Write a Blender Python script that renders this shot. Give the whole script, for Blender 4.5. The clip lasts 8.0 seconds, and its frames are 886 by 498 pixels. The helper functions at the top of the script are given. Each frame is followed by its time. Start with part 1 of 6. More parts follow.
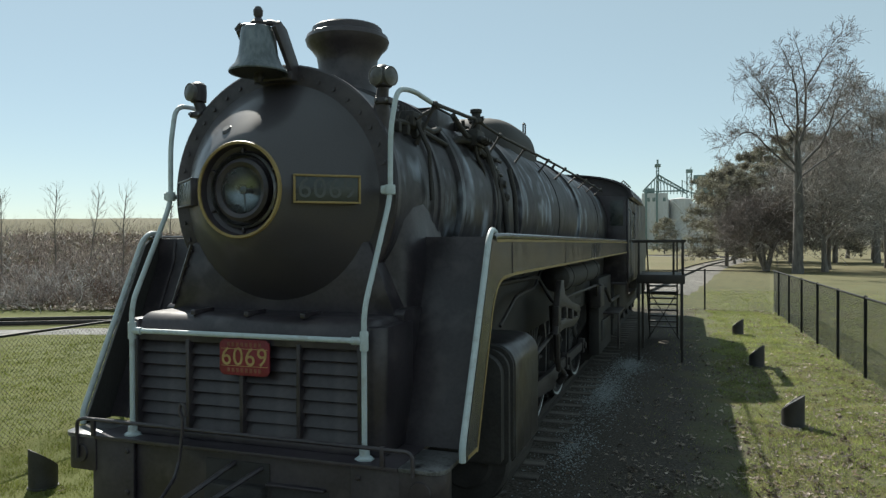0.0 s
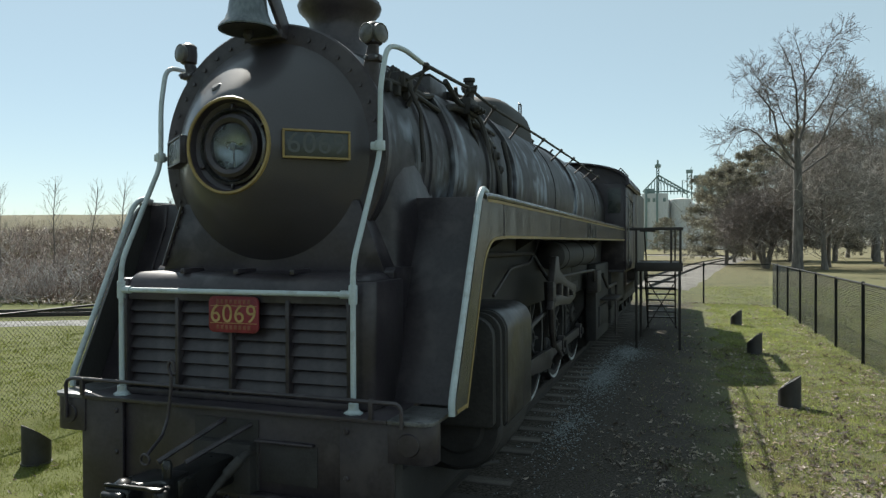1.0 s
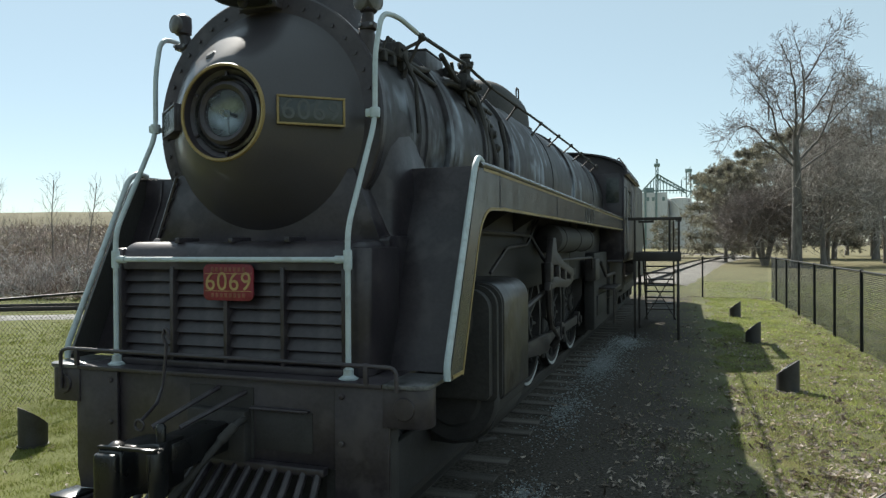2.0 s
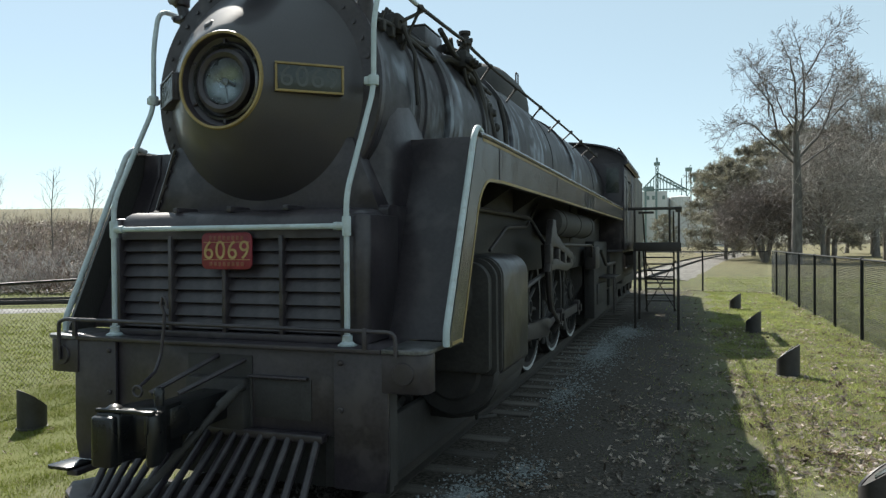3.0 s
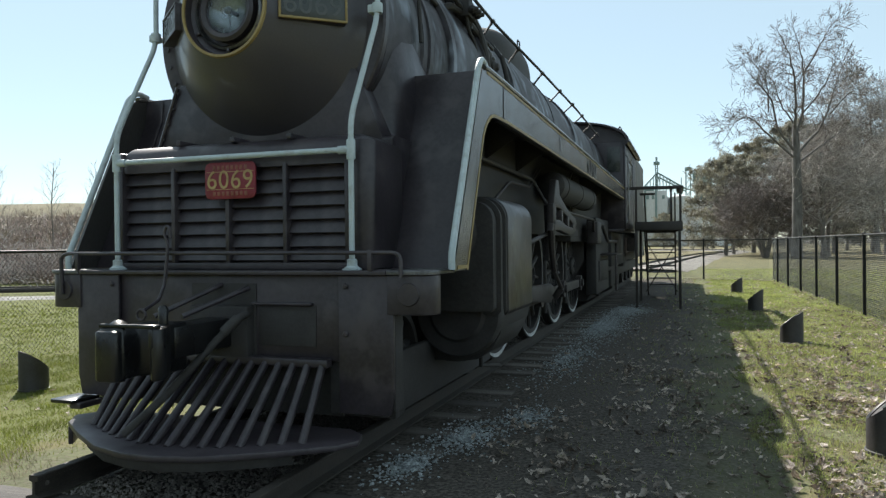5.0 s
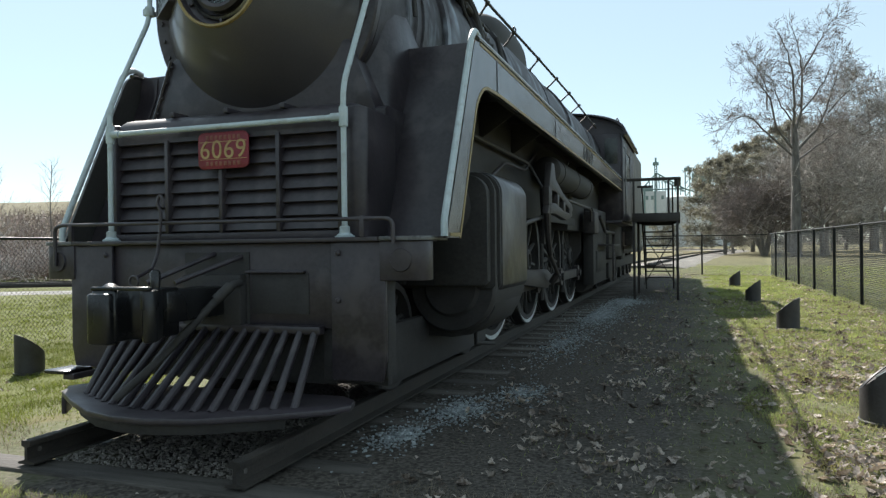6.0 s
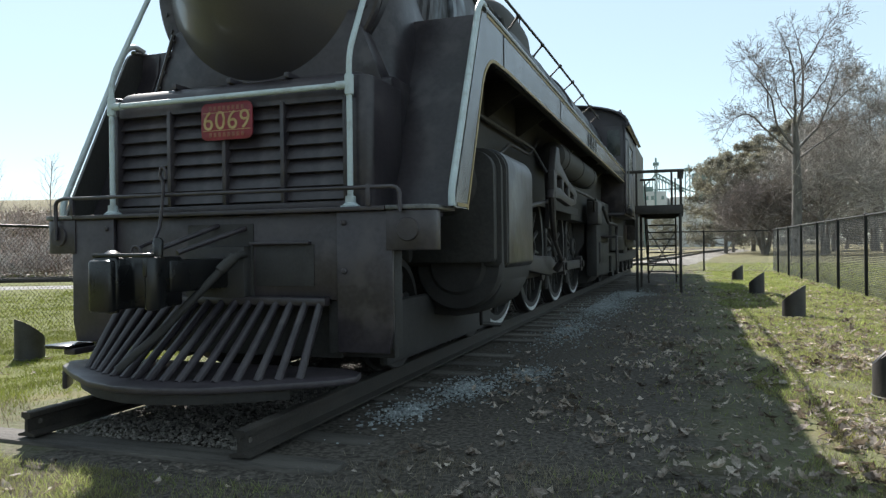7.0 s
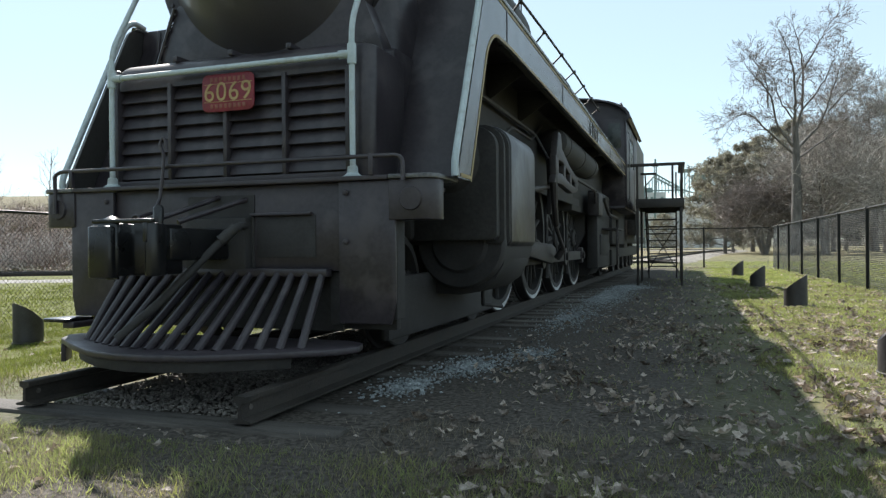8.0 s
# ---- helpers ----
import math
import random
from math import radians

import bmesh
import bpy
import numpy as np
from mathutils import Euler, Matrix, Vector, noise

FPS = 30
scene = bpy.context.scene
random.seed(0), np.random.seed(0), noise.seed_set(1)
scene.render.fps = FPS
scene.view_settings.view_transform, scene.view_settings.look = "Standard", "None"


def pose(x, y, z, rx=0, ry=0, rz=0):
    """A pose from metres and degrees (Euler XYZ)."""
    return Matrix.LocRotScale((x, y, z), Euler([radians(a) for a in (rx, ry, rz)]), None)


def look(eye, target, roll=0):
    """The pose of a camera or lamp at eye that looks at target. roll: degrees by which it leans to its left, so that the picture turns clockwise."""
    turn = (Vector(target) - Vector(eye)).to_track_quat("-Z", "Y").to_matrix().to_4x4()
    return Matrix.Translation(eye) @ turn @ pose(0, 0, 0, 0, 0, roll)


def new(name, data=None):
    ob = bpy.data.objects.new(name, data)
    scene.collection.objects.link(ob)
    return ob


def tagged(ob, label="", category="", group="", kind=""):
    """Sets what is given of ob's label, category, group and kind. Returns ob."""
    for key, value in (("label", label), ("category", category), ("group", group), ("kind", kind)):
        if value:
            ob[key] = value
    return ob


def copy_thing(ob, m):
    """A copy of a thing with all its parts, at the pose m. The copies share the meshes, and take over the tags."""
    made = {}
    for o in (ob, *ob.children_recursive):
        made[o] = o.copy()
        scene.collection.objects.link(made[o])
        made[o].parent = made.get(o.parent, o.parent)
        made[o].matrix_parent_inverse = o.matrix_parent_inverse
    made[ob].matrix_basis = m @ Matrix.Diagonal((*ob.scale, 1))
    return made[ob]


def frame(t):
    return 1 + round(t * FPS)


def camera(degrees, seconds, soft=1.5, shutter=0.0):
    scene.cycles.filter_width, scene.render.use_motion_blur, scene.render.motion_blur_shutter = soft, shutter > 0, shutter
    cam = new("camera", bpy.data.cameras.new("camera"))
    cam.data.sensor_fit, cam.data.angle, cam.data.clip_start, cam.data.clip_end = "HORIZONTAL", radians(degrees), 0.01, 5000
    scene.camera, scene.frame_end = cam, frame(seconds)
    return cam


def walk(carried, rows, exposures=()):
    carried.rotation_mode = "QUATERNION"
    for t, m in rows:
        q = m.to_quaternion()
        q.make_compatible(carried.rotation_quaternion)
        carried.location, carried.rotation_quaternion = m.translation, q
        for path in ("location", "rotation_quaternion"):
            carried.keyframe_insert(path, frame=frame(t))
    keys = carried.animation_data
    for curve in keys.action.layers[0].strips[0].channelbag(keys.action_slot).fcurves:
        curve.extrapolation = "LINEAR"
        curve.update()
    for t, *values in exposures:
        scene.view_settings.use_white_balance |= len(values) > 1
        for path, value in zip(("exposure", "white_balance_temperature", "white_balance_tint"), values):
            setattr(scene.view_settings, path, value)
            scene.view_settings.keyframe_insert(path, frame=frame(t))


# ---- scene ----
cam = camera(64.0, 8.0, soft=1.35)
PATH = [
    (0, (2.959, -4.369, 2.851), (2.332, -2.470, 2.834), -0.20),
    (0.5, (2.981, -4.351, 2.691), (2.355, -2.452, 2.674), -0.10),
    (1, (3.021, -4.326, 2.531), (2.393, -2.427, 2.517), -0.20),
    (1.5, (3.042, -4.311, 2.401), (2.415, -2.412, 2.388), -0.30),
    (3, (3.043, -4.286, 2.073), (2.416, -2.386, 2.058), -0.40),
    (3.5, (3.019, -4.272, 1.932), (2.393, -2.372, 1.920), -0.50),
    (4, (3.009, -4.264, 1.811), (2.384, -2.364, 1.799), -0.40),
    (4.5, (2.983, -4.276, 1.686), (2.357, -2.376, 1.674), -0.50),
    (6, (3.040, -4.266, 1.332), (2.415, -2.366, 1.325), -0.70),
    (6.5, (3.005, -4.245, 1.239), (2.381, -2.345, 1.233), -0.70),
    (7, (2.968, -4.208, 1.135), (2.343, -2.308, 1.130), -0.70),
    (7.5, (2.946, -4.192, 1.040), (2.322, -2.292, 1.034), -0.60),
    (8, (2.931, -4.177, 0.944), (2.308, -2.276, 0.941), -0.50),
]

walk(cam, [(t, look(eye, target, roll)) for t, eye, target, roll in PATH],
     exposures=[(0.0, 0.53, 6500, 7), (1.5, 0.71, 6500, 8), (4.5, 0.96, 6450, 10), (8.0, 1.18, 6420, 12)])

# ---- daylight: late-winter sun from behind the engine, off its far side ----
SUN = Vector((-0.69, 0.81, 1.0)).normalized()
world = bpy.data.worlds.new("sky")
scene.world = world
world.use_nodes = True
wn = world.node_tree
sky = wn.nodes.new("ShaderNodeTexSky")
sky.sky_type, sky.sun_disc = "NISHITA", False
sky.sun_elevation = math.asin(SUN.z)
sky.sun_rotation = math.atan2(SUN.x, SUN.y)
sky.air_density, sky.dust_density, sky.ozone_density = 0.85, 0.08, 0.8
wn.links.new(sky.outputs[0], wn.nodes["Background"].inputs[0])
wn.nodes["Background"].inputs[1].default_value = 0.037
# even, pale haze over the whole sky
haze = wn.nodes.new("ShaderNodeBackground")
haze.inputs[0].default_value, haze.inputs[1].default_value = (0.80, 1.0, 0.968, 1), 0.262
both = wn.nodes.new("ShaderNodeAddShader")
wn.links.new(wn.nodes["Background"].outputs[0], both.inputs[0])
wn.links.new(haze.outputs[0], both.inputs[1])
wn.links.new(both.outputs[0], wn.nodes["World Output"].inputs[0])
sun_data = bpy.data.lights.new("sun", "SUN")
sun_data.energy, sun_data.angle, sun_data.color = 4.9, radians(0.53), (1.0, 0.95, 0.87)
sun = new("sun", sun_data)
sun.matrix_world = look(SUN * 100, (0, 0, 0))

# ---- materials ----


def mat(name, a, b, rough=0.6, metal=0.0, scale=3.0, fine=40.0, bump=0.15, stretch=(1, 1, 1), mix=(0.35, 0.65),
        per_piece=0.0, rough_var=0.15, dist=0.01, c=None, spec=0.5):
    """Two base colours mixed by coarse and fine noise, with fine relief and uneven gloss."""
    m = bpy.data.materials.new(name)
    m.use_nodes = True
    nt = m.node_tree
    nd, ln = nt.nodes, nt.links
    out = nd["Principled BSDF"]
    tc = nd.new("ShaderNodeTexCoord")
    mp = nd.new("ShaderNodeMapping")
    mp.inputs["Scale"].default_value = stretch
    ln.new(tc.outputs["Object"], mp.inputs[0])
    n1 = nd.new("ShaderNodeTexNoise")
    n1.inputs["Scale"].default_value, n1.inputs["Detail"].default_value = scale, 6
    n2 = nd.new("ShaderNodeTexNoise")
    n2.inputs["Scale"].default_value, n2.inputs["Detail"].default_value = fine, 4
    ln.new(mp.outputs[0], n1.inputs[0])
    ln.new(mp.outputs[0], n2.inputs[0])
    ramp = nd.new("ShaderNodeValToRGB")
    ramp.color_ramp.elements[0].position, ramp.color_ramp.elements[1].position = mix
    ramp.color_ramp.elements[0].color, ramp.color_ramp.elements[1].color = (*a, 1), (*b, 1)
    add = nd.new("ShaderNodeMath")
    add.operation = "MULTIPLY_ADD"
    ln.new(n2.outputs[0], add.inputs[0])
    add.inputs[1].default_value = 0.5
    sub = nd.new("ShaderNodeMath")
    sub.operation = "ADD"
    ln.new(n1.outputs[0], sub.inputs[0])
    sub.inputs[1].default_value = -0.25
    ln.new(sub.outputs[0], add.inputs[2])
    ln.new(add.outputs[0], ramp.inputs[0])
    col = ramp.outputs[0]
    if c:
        n3 = nd.new("ShaderNodeTexNoise")
        n3.inputs["Scale"].default_value, n3.inputs["Detail"].default_value = scale * 2.7, 8
        ln.new(mp.outputs[0], n3.inputs[0])
        r3 = nd.new("ShaderNodeValToRGB")
        r3.color_ramp.elements[0].position, r3.color_ramp.elements[1].position = 0.53, 0.66
        r3.color_ramp.elements[0].color, r3.color_ramp.elements[1].color = (0, 0, 0, 1), (1, 1, 1, 1)
        ln.new(n3.outputs[0], r3.inputs[0])
        mx = nd.new("ShaderNodeMix")
        mx.data_type = "RGBA"
        ln.new(r3.outputs[0], mx.inputs[0])
        ln.new(col, mx.inputs[6])
        mx.inputs[7].default_value = (*c, 1)
        col = mx.outputs[2]
    if per_piece:
        info = nd.new("ShaderNodeObjectInfo")
        geo = nd.new("ShaderNodeNewGeometry")
        pick = nd.new("ShaderNodeMath")
        pick.operation = "ADD"
        ln.new(info.outputs["Random"], pick.inputs[0])
        ln.new(geo.outputs["Random Per Island"], pick.inputs[1])
        fr = nd.new("ShaderNodeMath")
        fr.operation = "FRACT"
        ln.new(pick.outputs[0], fr.inputs[0])
        rng = nd.new("ShaderNodeMapRange")
        rng.inputs[3].default_value, rng.inputs[4].default_value = 1 - per_piece, 1 + per_piece
        ln.new(fr.outputs[0], rng.inputs[0])
        hsv = nd.new("ShaderNodeHueSaturation")
        ln.new(rng.outputs[0], hsv.inputs["Value"])
        ln.new(col, hsv.inputs["Color"])
        col = hsv.outputs[0]
    ln.new(col, out.inputs["Base Color"])
    rr = nd.new("ShaderNodeMapRange")
    rr.inputs[3].default_value, rr.inputs[4].default_value = max(0.03, rough - rough_var), min(1, rough + rough_var)
    ln.new(n1.outputs[0], rr.inputs[0])
    ln.new(rr.outputs[0], out.inputs["Roughness"])
    out.inputs["Metallic"].default_value = metal
    out.inputs["Specular IOR Level"].default_value = spec
    if bump:
        bp = nd.new("ShaderNodeBump")
        bp.inputs["Strength"].default_value, bp.inputs["Distance"].default_value = bump, dist
        ln.new(n2.outputs[0], bp.inputs["Height"])
        ln.new(bp.outputs[0], out.inputs["Normal"])
    return m


BLACK = mat("black_paint", (0.0213, 0.0176, 0.0225), (0.0505, 0.0418, 0.050), 0.42, scale=1.9, fine=34, bump=0.08, rough_var=0.22, mix=(0.32, 0.70), spec=0.5, c=(0.0565, 0.0482, 0.0535))
GLOSS = mat("glossy_black_paint", (0.007, 0.007, 0.008), (0.014, 0.014, 0.015), 0.28, scale=3, fine=30, bump=0.08, rough_var=0.08)
# deck paint made paler to imitate the sun's glint on the beam ends
DECK_GLINT = mat("glint_paled_deck_plate", (0.045, 0.045, 0.048), (0.16, 0.16, 0.165), 0.36, scale=5, fine=50, bump=0.15, c=(0.02, 0.02, 0.022))
NOSE = mat("nose_black_paint", (0.037, 0.0325, 0.0385), (0.052, 0.0465, 0.0535), 0.52, scale=1.2, fine=90, bump=0.02, rough_var=0.06, spec=0.6)
NOSE.node_tree.nodes["Principled BSDF"].inputs["Coat Weight"].default_value = 0.3
NOSE.node_tree.nodes["Principled BSDF"].inputs["Coat Roughness"].default_value = 0.12
NOSE.node_tree.nodes["Principled BSDF"].inputs["Coat IOR"].default_value = 1.5
GEAR = mat("greasy_running_gear", (0.0305, 0.0265, 0.027), (0.060, 0.0525, 0.053), 0.55, scale=4, fine=40, bump=0.15, c=(0.032, 0.030, 0.029), spec=0.35)
SOOT = mat("sooty_iron", (0.020, 0.019, 0.019), (0.042, 0.039, 0.038), 0.7, scale=2.5, fine=35, bump=0.25)
JACKET = mat("weathered_boiler_jacket", (0.0092, 0.008, 0.0094), (0.0415, 0.037, 0.045), 0.48, scale=2.1, fine=9, bump=0.25, dist=0.008, mix=(0.42, 0.62), rough_var=0.28,
             c=(0.020, 0.0185, 0.018), spec=0.4)


def drips(m, colour):
    """Chalky runs that trail down over the paint in patches."""
    nd, ln = m.node_tree.nodes, m.node_tree.links
    out = nd["Principled BSDF"]
    tc, mp = nd.new("ShaderNodeTexCoord"), nd.new("ShaderNodeMapping")
    mp.inputs["Scale"].default_value = (2.4, 2.8, 0.85)
    ln.new(tc.outputs["Object"], mp.inputs[0])
    run, where = nd.new("ShaderNodeTexNoise"), nd.new("ShaderNodeTexNoise")
    run.inputs["Scale"].default_value, run.inputs["Detail"].default_value = 1.3, 7
    where.inputs["Scale"].default_value, where.inputs["Detail"].default_value = 1.4, 3
    ln.new(mp.outputs[0], run.inputs[0])
    ln.new(tc.outputs["Object"], where.inputs[0])
    r1, r2 = nd.new("ShaderNodeMapRange"), nd.new("ShaderNodeMapRange")
    r1.inputs[1].default_value, r1.inputs[2].default_value = 0.49, 0.60
    r2.inputs[1].default_value, r2.inputs[2].default_value = 0.50, 0.60
    ln.new(run.outputs[0], r1.inputs[0])
    ln.new(where.outputs[0], r2.inputs[0])
    both = nd.new("ShaderNodeMath")
    both.operation = "MULTIPLY"
    ln.new(r1.outputs[0], both.inputs[0])
    ln.new(r2.outputs[0], both.inputs[1])
    mx = nd.new("ShaderNodeMix")
    mx.data_type = "RGBA"
    ln.new(both.outputs[0], mx.inputs[0])
    ln.new(out.inputs["Base Color"].links[0].from_socket, mx.inputs[6])
    mx.inputs[7].default_value = (*colour, 1)
    ln.new(mx.outputs[2], out.inputs["Base Color"])


drips(JACKET, (0.235, 0.27, 0.325))
SKIRT = mat("grey_skirt_paint", (0.046, 0.045, 0.043), (0.064, 0.063, 0.061), 0.22, spec=0.6, rough_var=0.08, scale=1.3, fine=50, bump=0.05, stretch=(1, 1.5, 0.5))
CYLP = mat("cylinder_jacket_paint", (0.0215, 0.019, 0.020), (0.041, 0.037, 0.0395), 0.36, scale=3, fine=40, bump=0.08, c=(0.042, 0.042, 0.045))
drips(CYLP, (0.075, 0.082, 0.095))
GOLD = mat("dull_gold_paint", (0.22, 0.155, 0.055), (0.32, 0.235, 0.09), 0.5, scale=4, fine=60, bump=0.04)
WHITE = mat("pale_grey_pipe_paint", (0.40, 0.47, 0.50), (0.48, 0.55, 0.58), 0.45, scale=5, fine=60, bump=0.05, c=(0.37, 0.41, 0.43))
TYRE_WHITE = mat("white_tyre_paint", (0.34, 0.36, 0.37), (0.56, 0.58, 0.58), 0.6, scale=6, fine=50)
RED = mat("red_plate_enamel", (0.15, 0.011, 0.020), (0.215, 0.020, 0.034), 0.5, scale=8, fine=80, bump=0.04)
PLATE_DULL = mat("plate_dull_gilt", (0.17, 0.055, 0.036), (0.24, 0.085, 0.055), 0.5, scale=8, fine=60, bump=0.03)
PLATE_GOLD = mat("plate_gilt", (0.30, 0.20, 0.08), (0.42, 0.30, 0.13), 0.5, scale=8, fine=60, bump=0.03)
BELL = mat("tarnished_bell_metal", (0.085, 0.10, 0.11), (0.19, 0.215, 0.23), 0.38, metal=0.55, scale=4, fine=40, bump=0.06, stretch=(1, 1, 0.4))
STEEL = mat("worn_steel", (0.10, 0.10, 0.10), (0.25, 0.25, 0.25), 0.35, metal=0.9, scale=5, fine=60)
RAILM = mat("rusted_rail", (0.017, 0.0145, 0.0125), (0.037, 0.030, 0.025), 0.75, scale=4, fine=60, bump=0.3)
DIGIT = mat("board_digit", (0.060, 0.067, 0.067), (0.082, 0.09, 0.09), 0.5, scale=6, fine=60)
BOARD = mat("number_board_glass", (0.03, 0.037, 0.036), (0.045, 0.052, 0.05), 0.28, scale=6, fine=40, bump=0.02)
REFL = mat("headlight_reflector", (0.20, 0.205, 0.205), (0.31, 0.315, 0.31), 0.30, metal=1.0, scale=6, fine=40, bump=0.03)
LENS = mat("marker_lens", (0.07, 0.068, 0.066), (0.125, 0.12, 0.115), 0.38, scale=6, fine=30, bump=0.0)
WOOD = mat("old_sleeper_wood", (0.034, 0.029, 0.025), (0.098, 0.088, 0.078), 0.85, scale=3, fine=25, bump=0.5, stretch=(0.4, 6, 4), per_piece=0.3)
PLATF = mat("dark_brown_steel", (0.022, 0.018, 0.016), (0.04, 0.034, 0.03), 0.6, scale=3, fine=50)
TENDER = mat("dusty_tender_paint", (0.075, 0.07, 0.064), (0.15, 0.14, 0.125), 0.6, scale=1.5, fine=30, stretch=(1, 1.5, 0.4), c=(0.05, 0.047, 0.045))
WIRE = mat("fence_wire", (0.035, 0.036, 0.036), (0.085, 0.087, 0.087), 0.42, metal=0.2, scale=5, fine=60, bump=0.0)
STRAW = mat("dead_grass_blade", (0.14, 0.118, 0.084), (0.28, 0.245, 0.185), 0.75, spec=0.1, scale=1.2, fine=9, bump=0.0, per_piece=0.4)
FENCE = mat("black_vinyl_fence", (0.010, 0.011, 0.011), (0.020, 0.021, 0.021), 0.6, scale=5, fine=60, spec=0.25)
LAMPM = mat("dark_lamp_housing", (0.028, 0.026, 0.028), (0.05, 0.048, 0.05), 0.55, scale=5, fine=60)
STONE = mat("ballast_stone", (0.105, 0.095, 0.085), (0.215, 0.198, 0.18), 0.85, scale=14, fine=90, bump=0.25, per_piece=0.35)
GRASSB = mat("grass_blade", (0.150, 0.172, 0.070), (0.25, 0.27, 0.125), 0.7, spec=0.12, scale=1.2, fine=9, bump=0.0, per_piece=0.35, c=(0.22, 0.205, 0.10))
LEAF = mat("dry_leaf", (0.10, 0.078, 0.064), (0.42, 0.37, 0.33), 0.6, spec=0.2, scale=2, fine=60, bump=0.1, per_piece=0.6)
BARK = mat("grey_bark", (0.11, 0.098, 0.088), (0.20, 0.178, 0.158), 0.9, scale=3, fine=30, bump=0.5, stretch=(2, 2, 0.4))
DARK_BARK = mat("dark_grey_bark", (0.065, 0.060, 0.057), (0.14, 0.13, 0.123), 0.9, scale=3, fine=30, bump=0.5, stretch=(2, 2, 0.4))
TWIG_DARK = mat("dark_twig", (0.11, 0.092, 0.085), (0.21, 0.178, 0.165), 0.85, scale=3, fine=30, bump=0.0, per_piece=0.3)
TWIG = mat("bare_twig", (0.18, 0.162, 0.147), (0.36, 0.332, 0.306), 0.85, scale=3, fine=30, bump=0.0, per_piece=0.35)
NEEDLE = mat("pine_needles", (0.15, 0.14, 0.118), (0.31, 0.295, 0.255), 0.7, scale=0.8, fine=6, bump=0.0, per_piece=0.5)
BRUSH = mat("dead_brush", (0.20, 0.15, 0.13), (0.40, 0.34, 0.31), 0.9, scale=0.35, fine=3, bump=0.0, per_piece=0.75, c=(0.13, 0.075, 0.058))
PALE_STALK = mat("bleached_stalk", (0.34, 0.32, 0.31), (0.58, 0.56, 0.54), 0.7, scale=1, fine=8, bump=0.0, per_piece=0.4)
CONC = mat("silo_concrete", (0.46, 0.47, 0.48), (0.58, 0.59, 0.59), 0.85, scale=0.15, fine=2, bump=0.1, stretch=(1, 1, 0.3))
GREEN = mat("green_gallery_steel", (0.13, 0.19, 0.19), (0.19, 0.26, 0.255), 0.6, scale=0.4, fine=3, bump=0.0)
GRASSW = mat("lawn_blade", (0.096, 0.120, 0.024), (0.165, 0.188, 0.044), 0.7, spec=0.1, scale=1.2, fine=9, bump=0.0, per_piece=0.35)
PALE_STONE = mat("pale_stone", (0.15, 0.168, 0.175), (0.34, 0.37, 0.38), 0.8, scale=14, fine=90, bump=0.3, per_piece=0.3)
FARBED = mat("tan_track_bed", (0.125, 0.115, 0.10), (0.23, 0.215, 0.195), 0.9, scale=0.4, fine=4, bump=0.2, dist=0.03)
# near black for hoses and figures, also put on parts to imitate deep shade
HOSE_AND_SHADE = mat("hose_and_shade_black", (0.025, 0.0233, 0.0235), (0.043, 0.0405, 0.041), 0.75, scale=6, fine=60, bump=0.05)
GRAVEL = mat("gravel_sheet", (0.12, 0.118, 0.116), (0.27, 0.266, 0.26), 0.9, scale=2, fine=30, bump=0.6, dist=0.03)


def leafy(m, share):
    """Lets part of the light through, as thin blades and leaves do."""
    nd, ln = m.node_tree.nodes, m.node_tree.links
    out = nd["Principled BSDF"]
    thin, mx = nd.new("ShaderNodeBsdfTranslucent"), nd.new("ShaderNodeMixShader")
    ln.new(out.inputs["Base Color"].links[0].from_socket, thin.inputs[0])
    mx.inputs[0].default_value = share
    ln.new(out.outputs[0], mx.inputs[1])
    ln.new(thin.outputs[0], mx.inputs[2])
    ln.new(mx.outputs[0], nd["Material Output"].inputs[0])


def waves(m, scale, depth):
    """Broad shallow dents of sheet metal under the fine relief."""
    nd, ln = m.node_tree.nodes, m.node_tree.links
    out = nd["Principled BSDF"]
    tc, nz, bp = nd.new("ShaderNodeTexCoord"), nd.new("ShaderNodeTexNoise"), nd.new("ShaderNodeBump")
    nz.inputs["Scale"].default_value, nz.inputs["Detail"].default_value = scale, 1.5
    ln.new(tc.outputs["Object"], nz.inputs[0])
    ln.new(nz.outputs[0], bp.inputs["Height"])
    bp.inputs["Strength"].default_value, bp.inputs["Distance"].default_value = 1.0, depth
    if out.inputs["Normal"].links:
        ln.new(out.inputs["Normal"].links[0].from_socket, bp.inputs["Normal"])
    ln.new(bp.outputs[0], out.inputs["Normal"])


waves(BLACK, 2.6, 0.022)
waves(SKIRT, 2.2, 0.012)
waves(CYLP, 4.5, 0.014)
waves(JACKET, 2.4, 0.02)
waves(NOSE, 2.0, 0.006)
drips(SKIRT, (0.085, 0.085, 0.086))
leafy(GRASSB, 0.45)
leafy(GRASSW, 0.5)
leafy(STRAW, 0.4)
leafy(LEAF, 0.25)


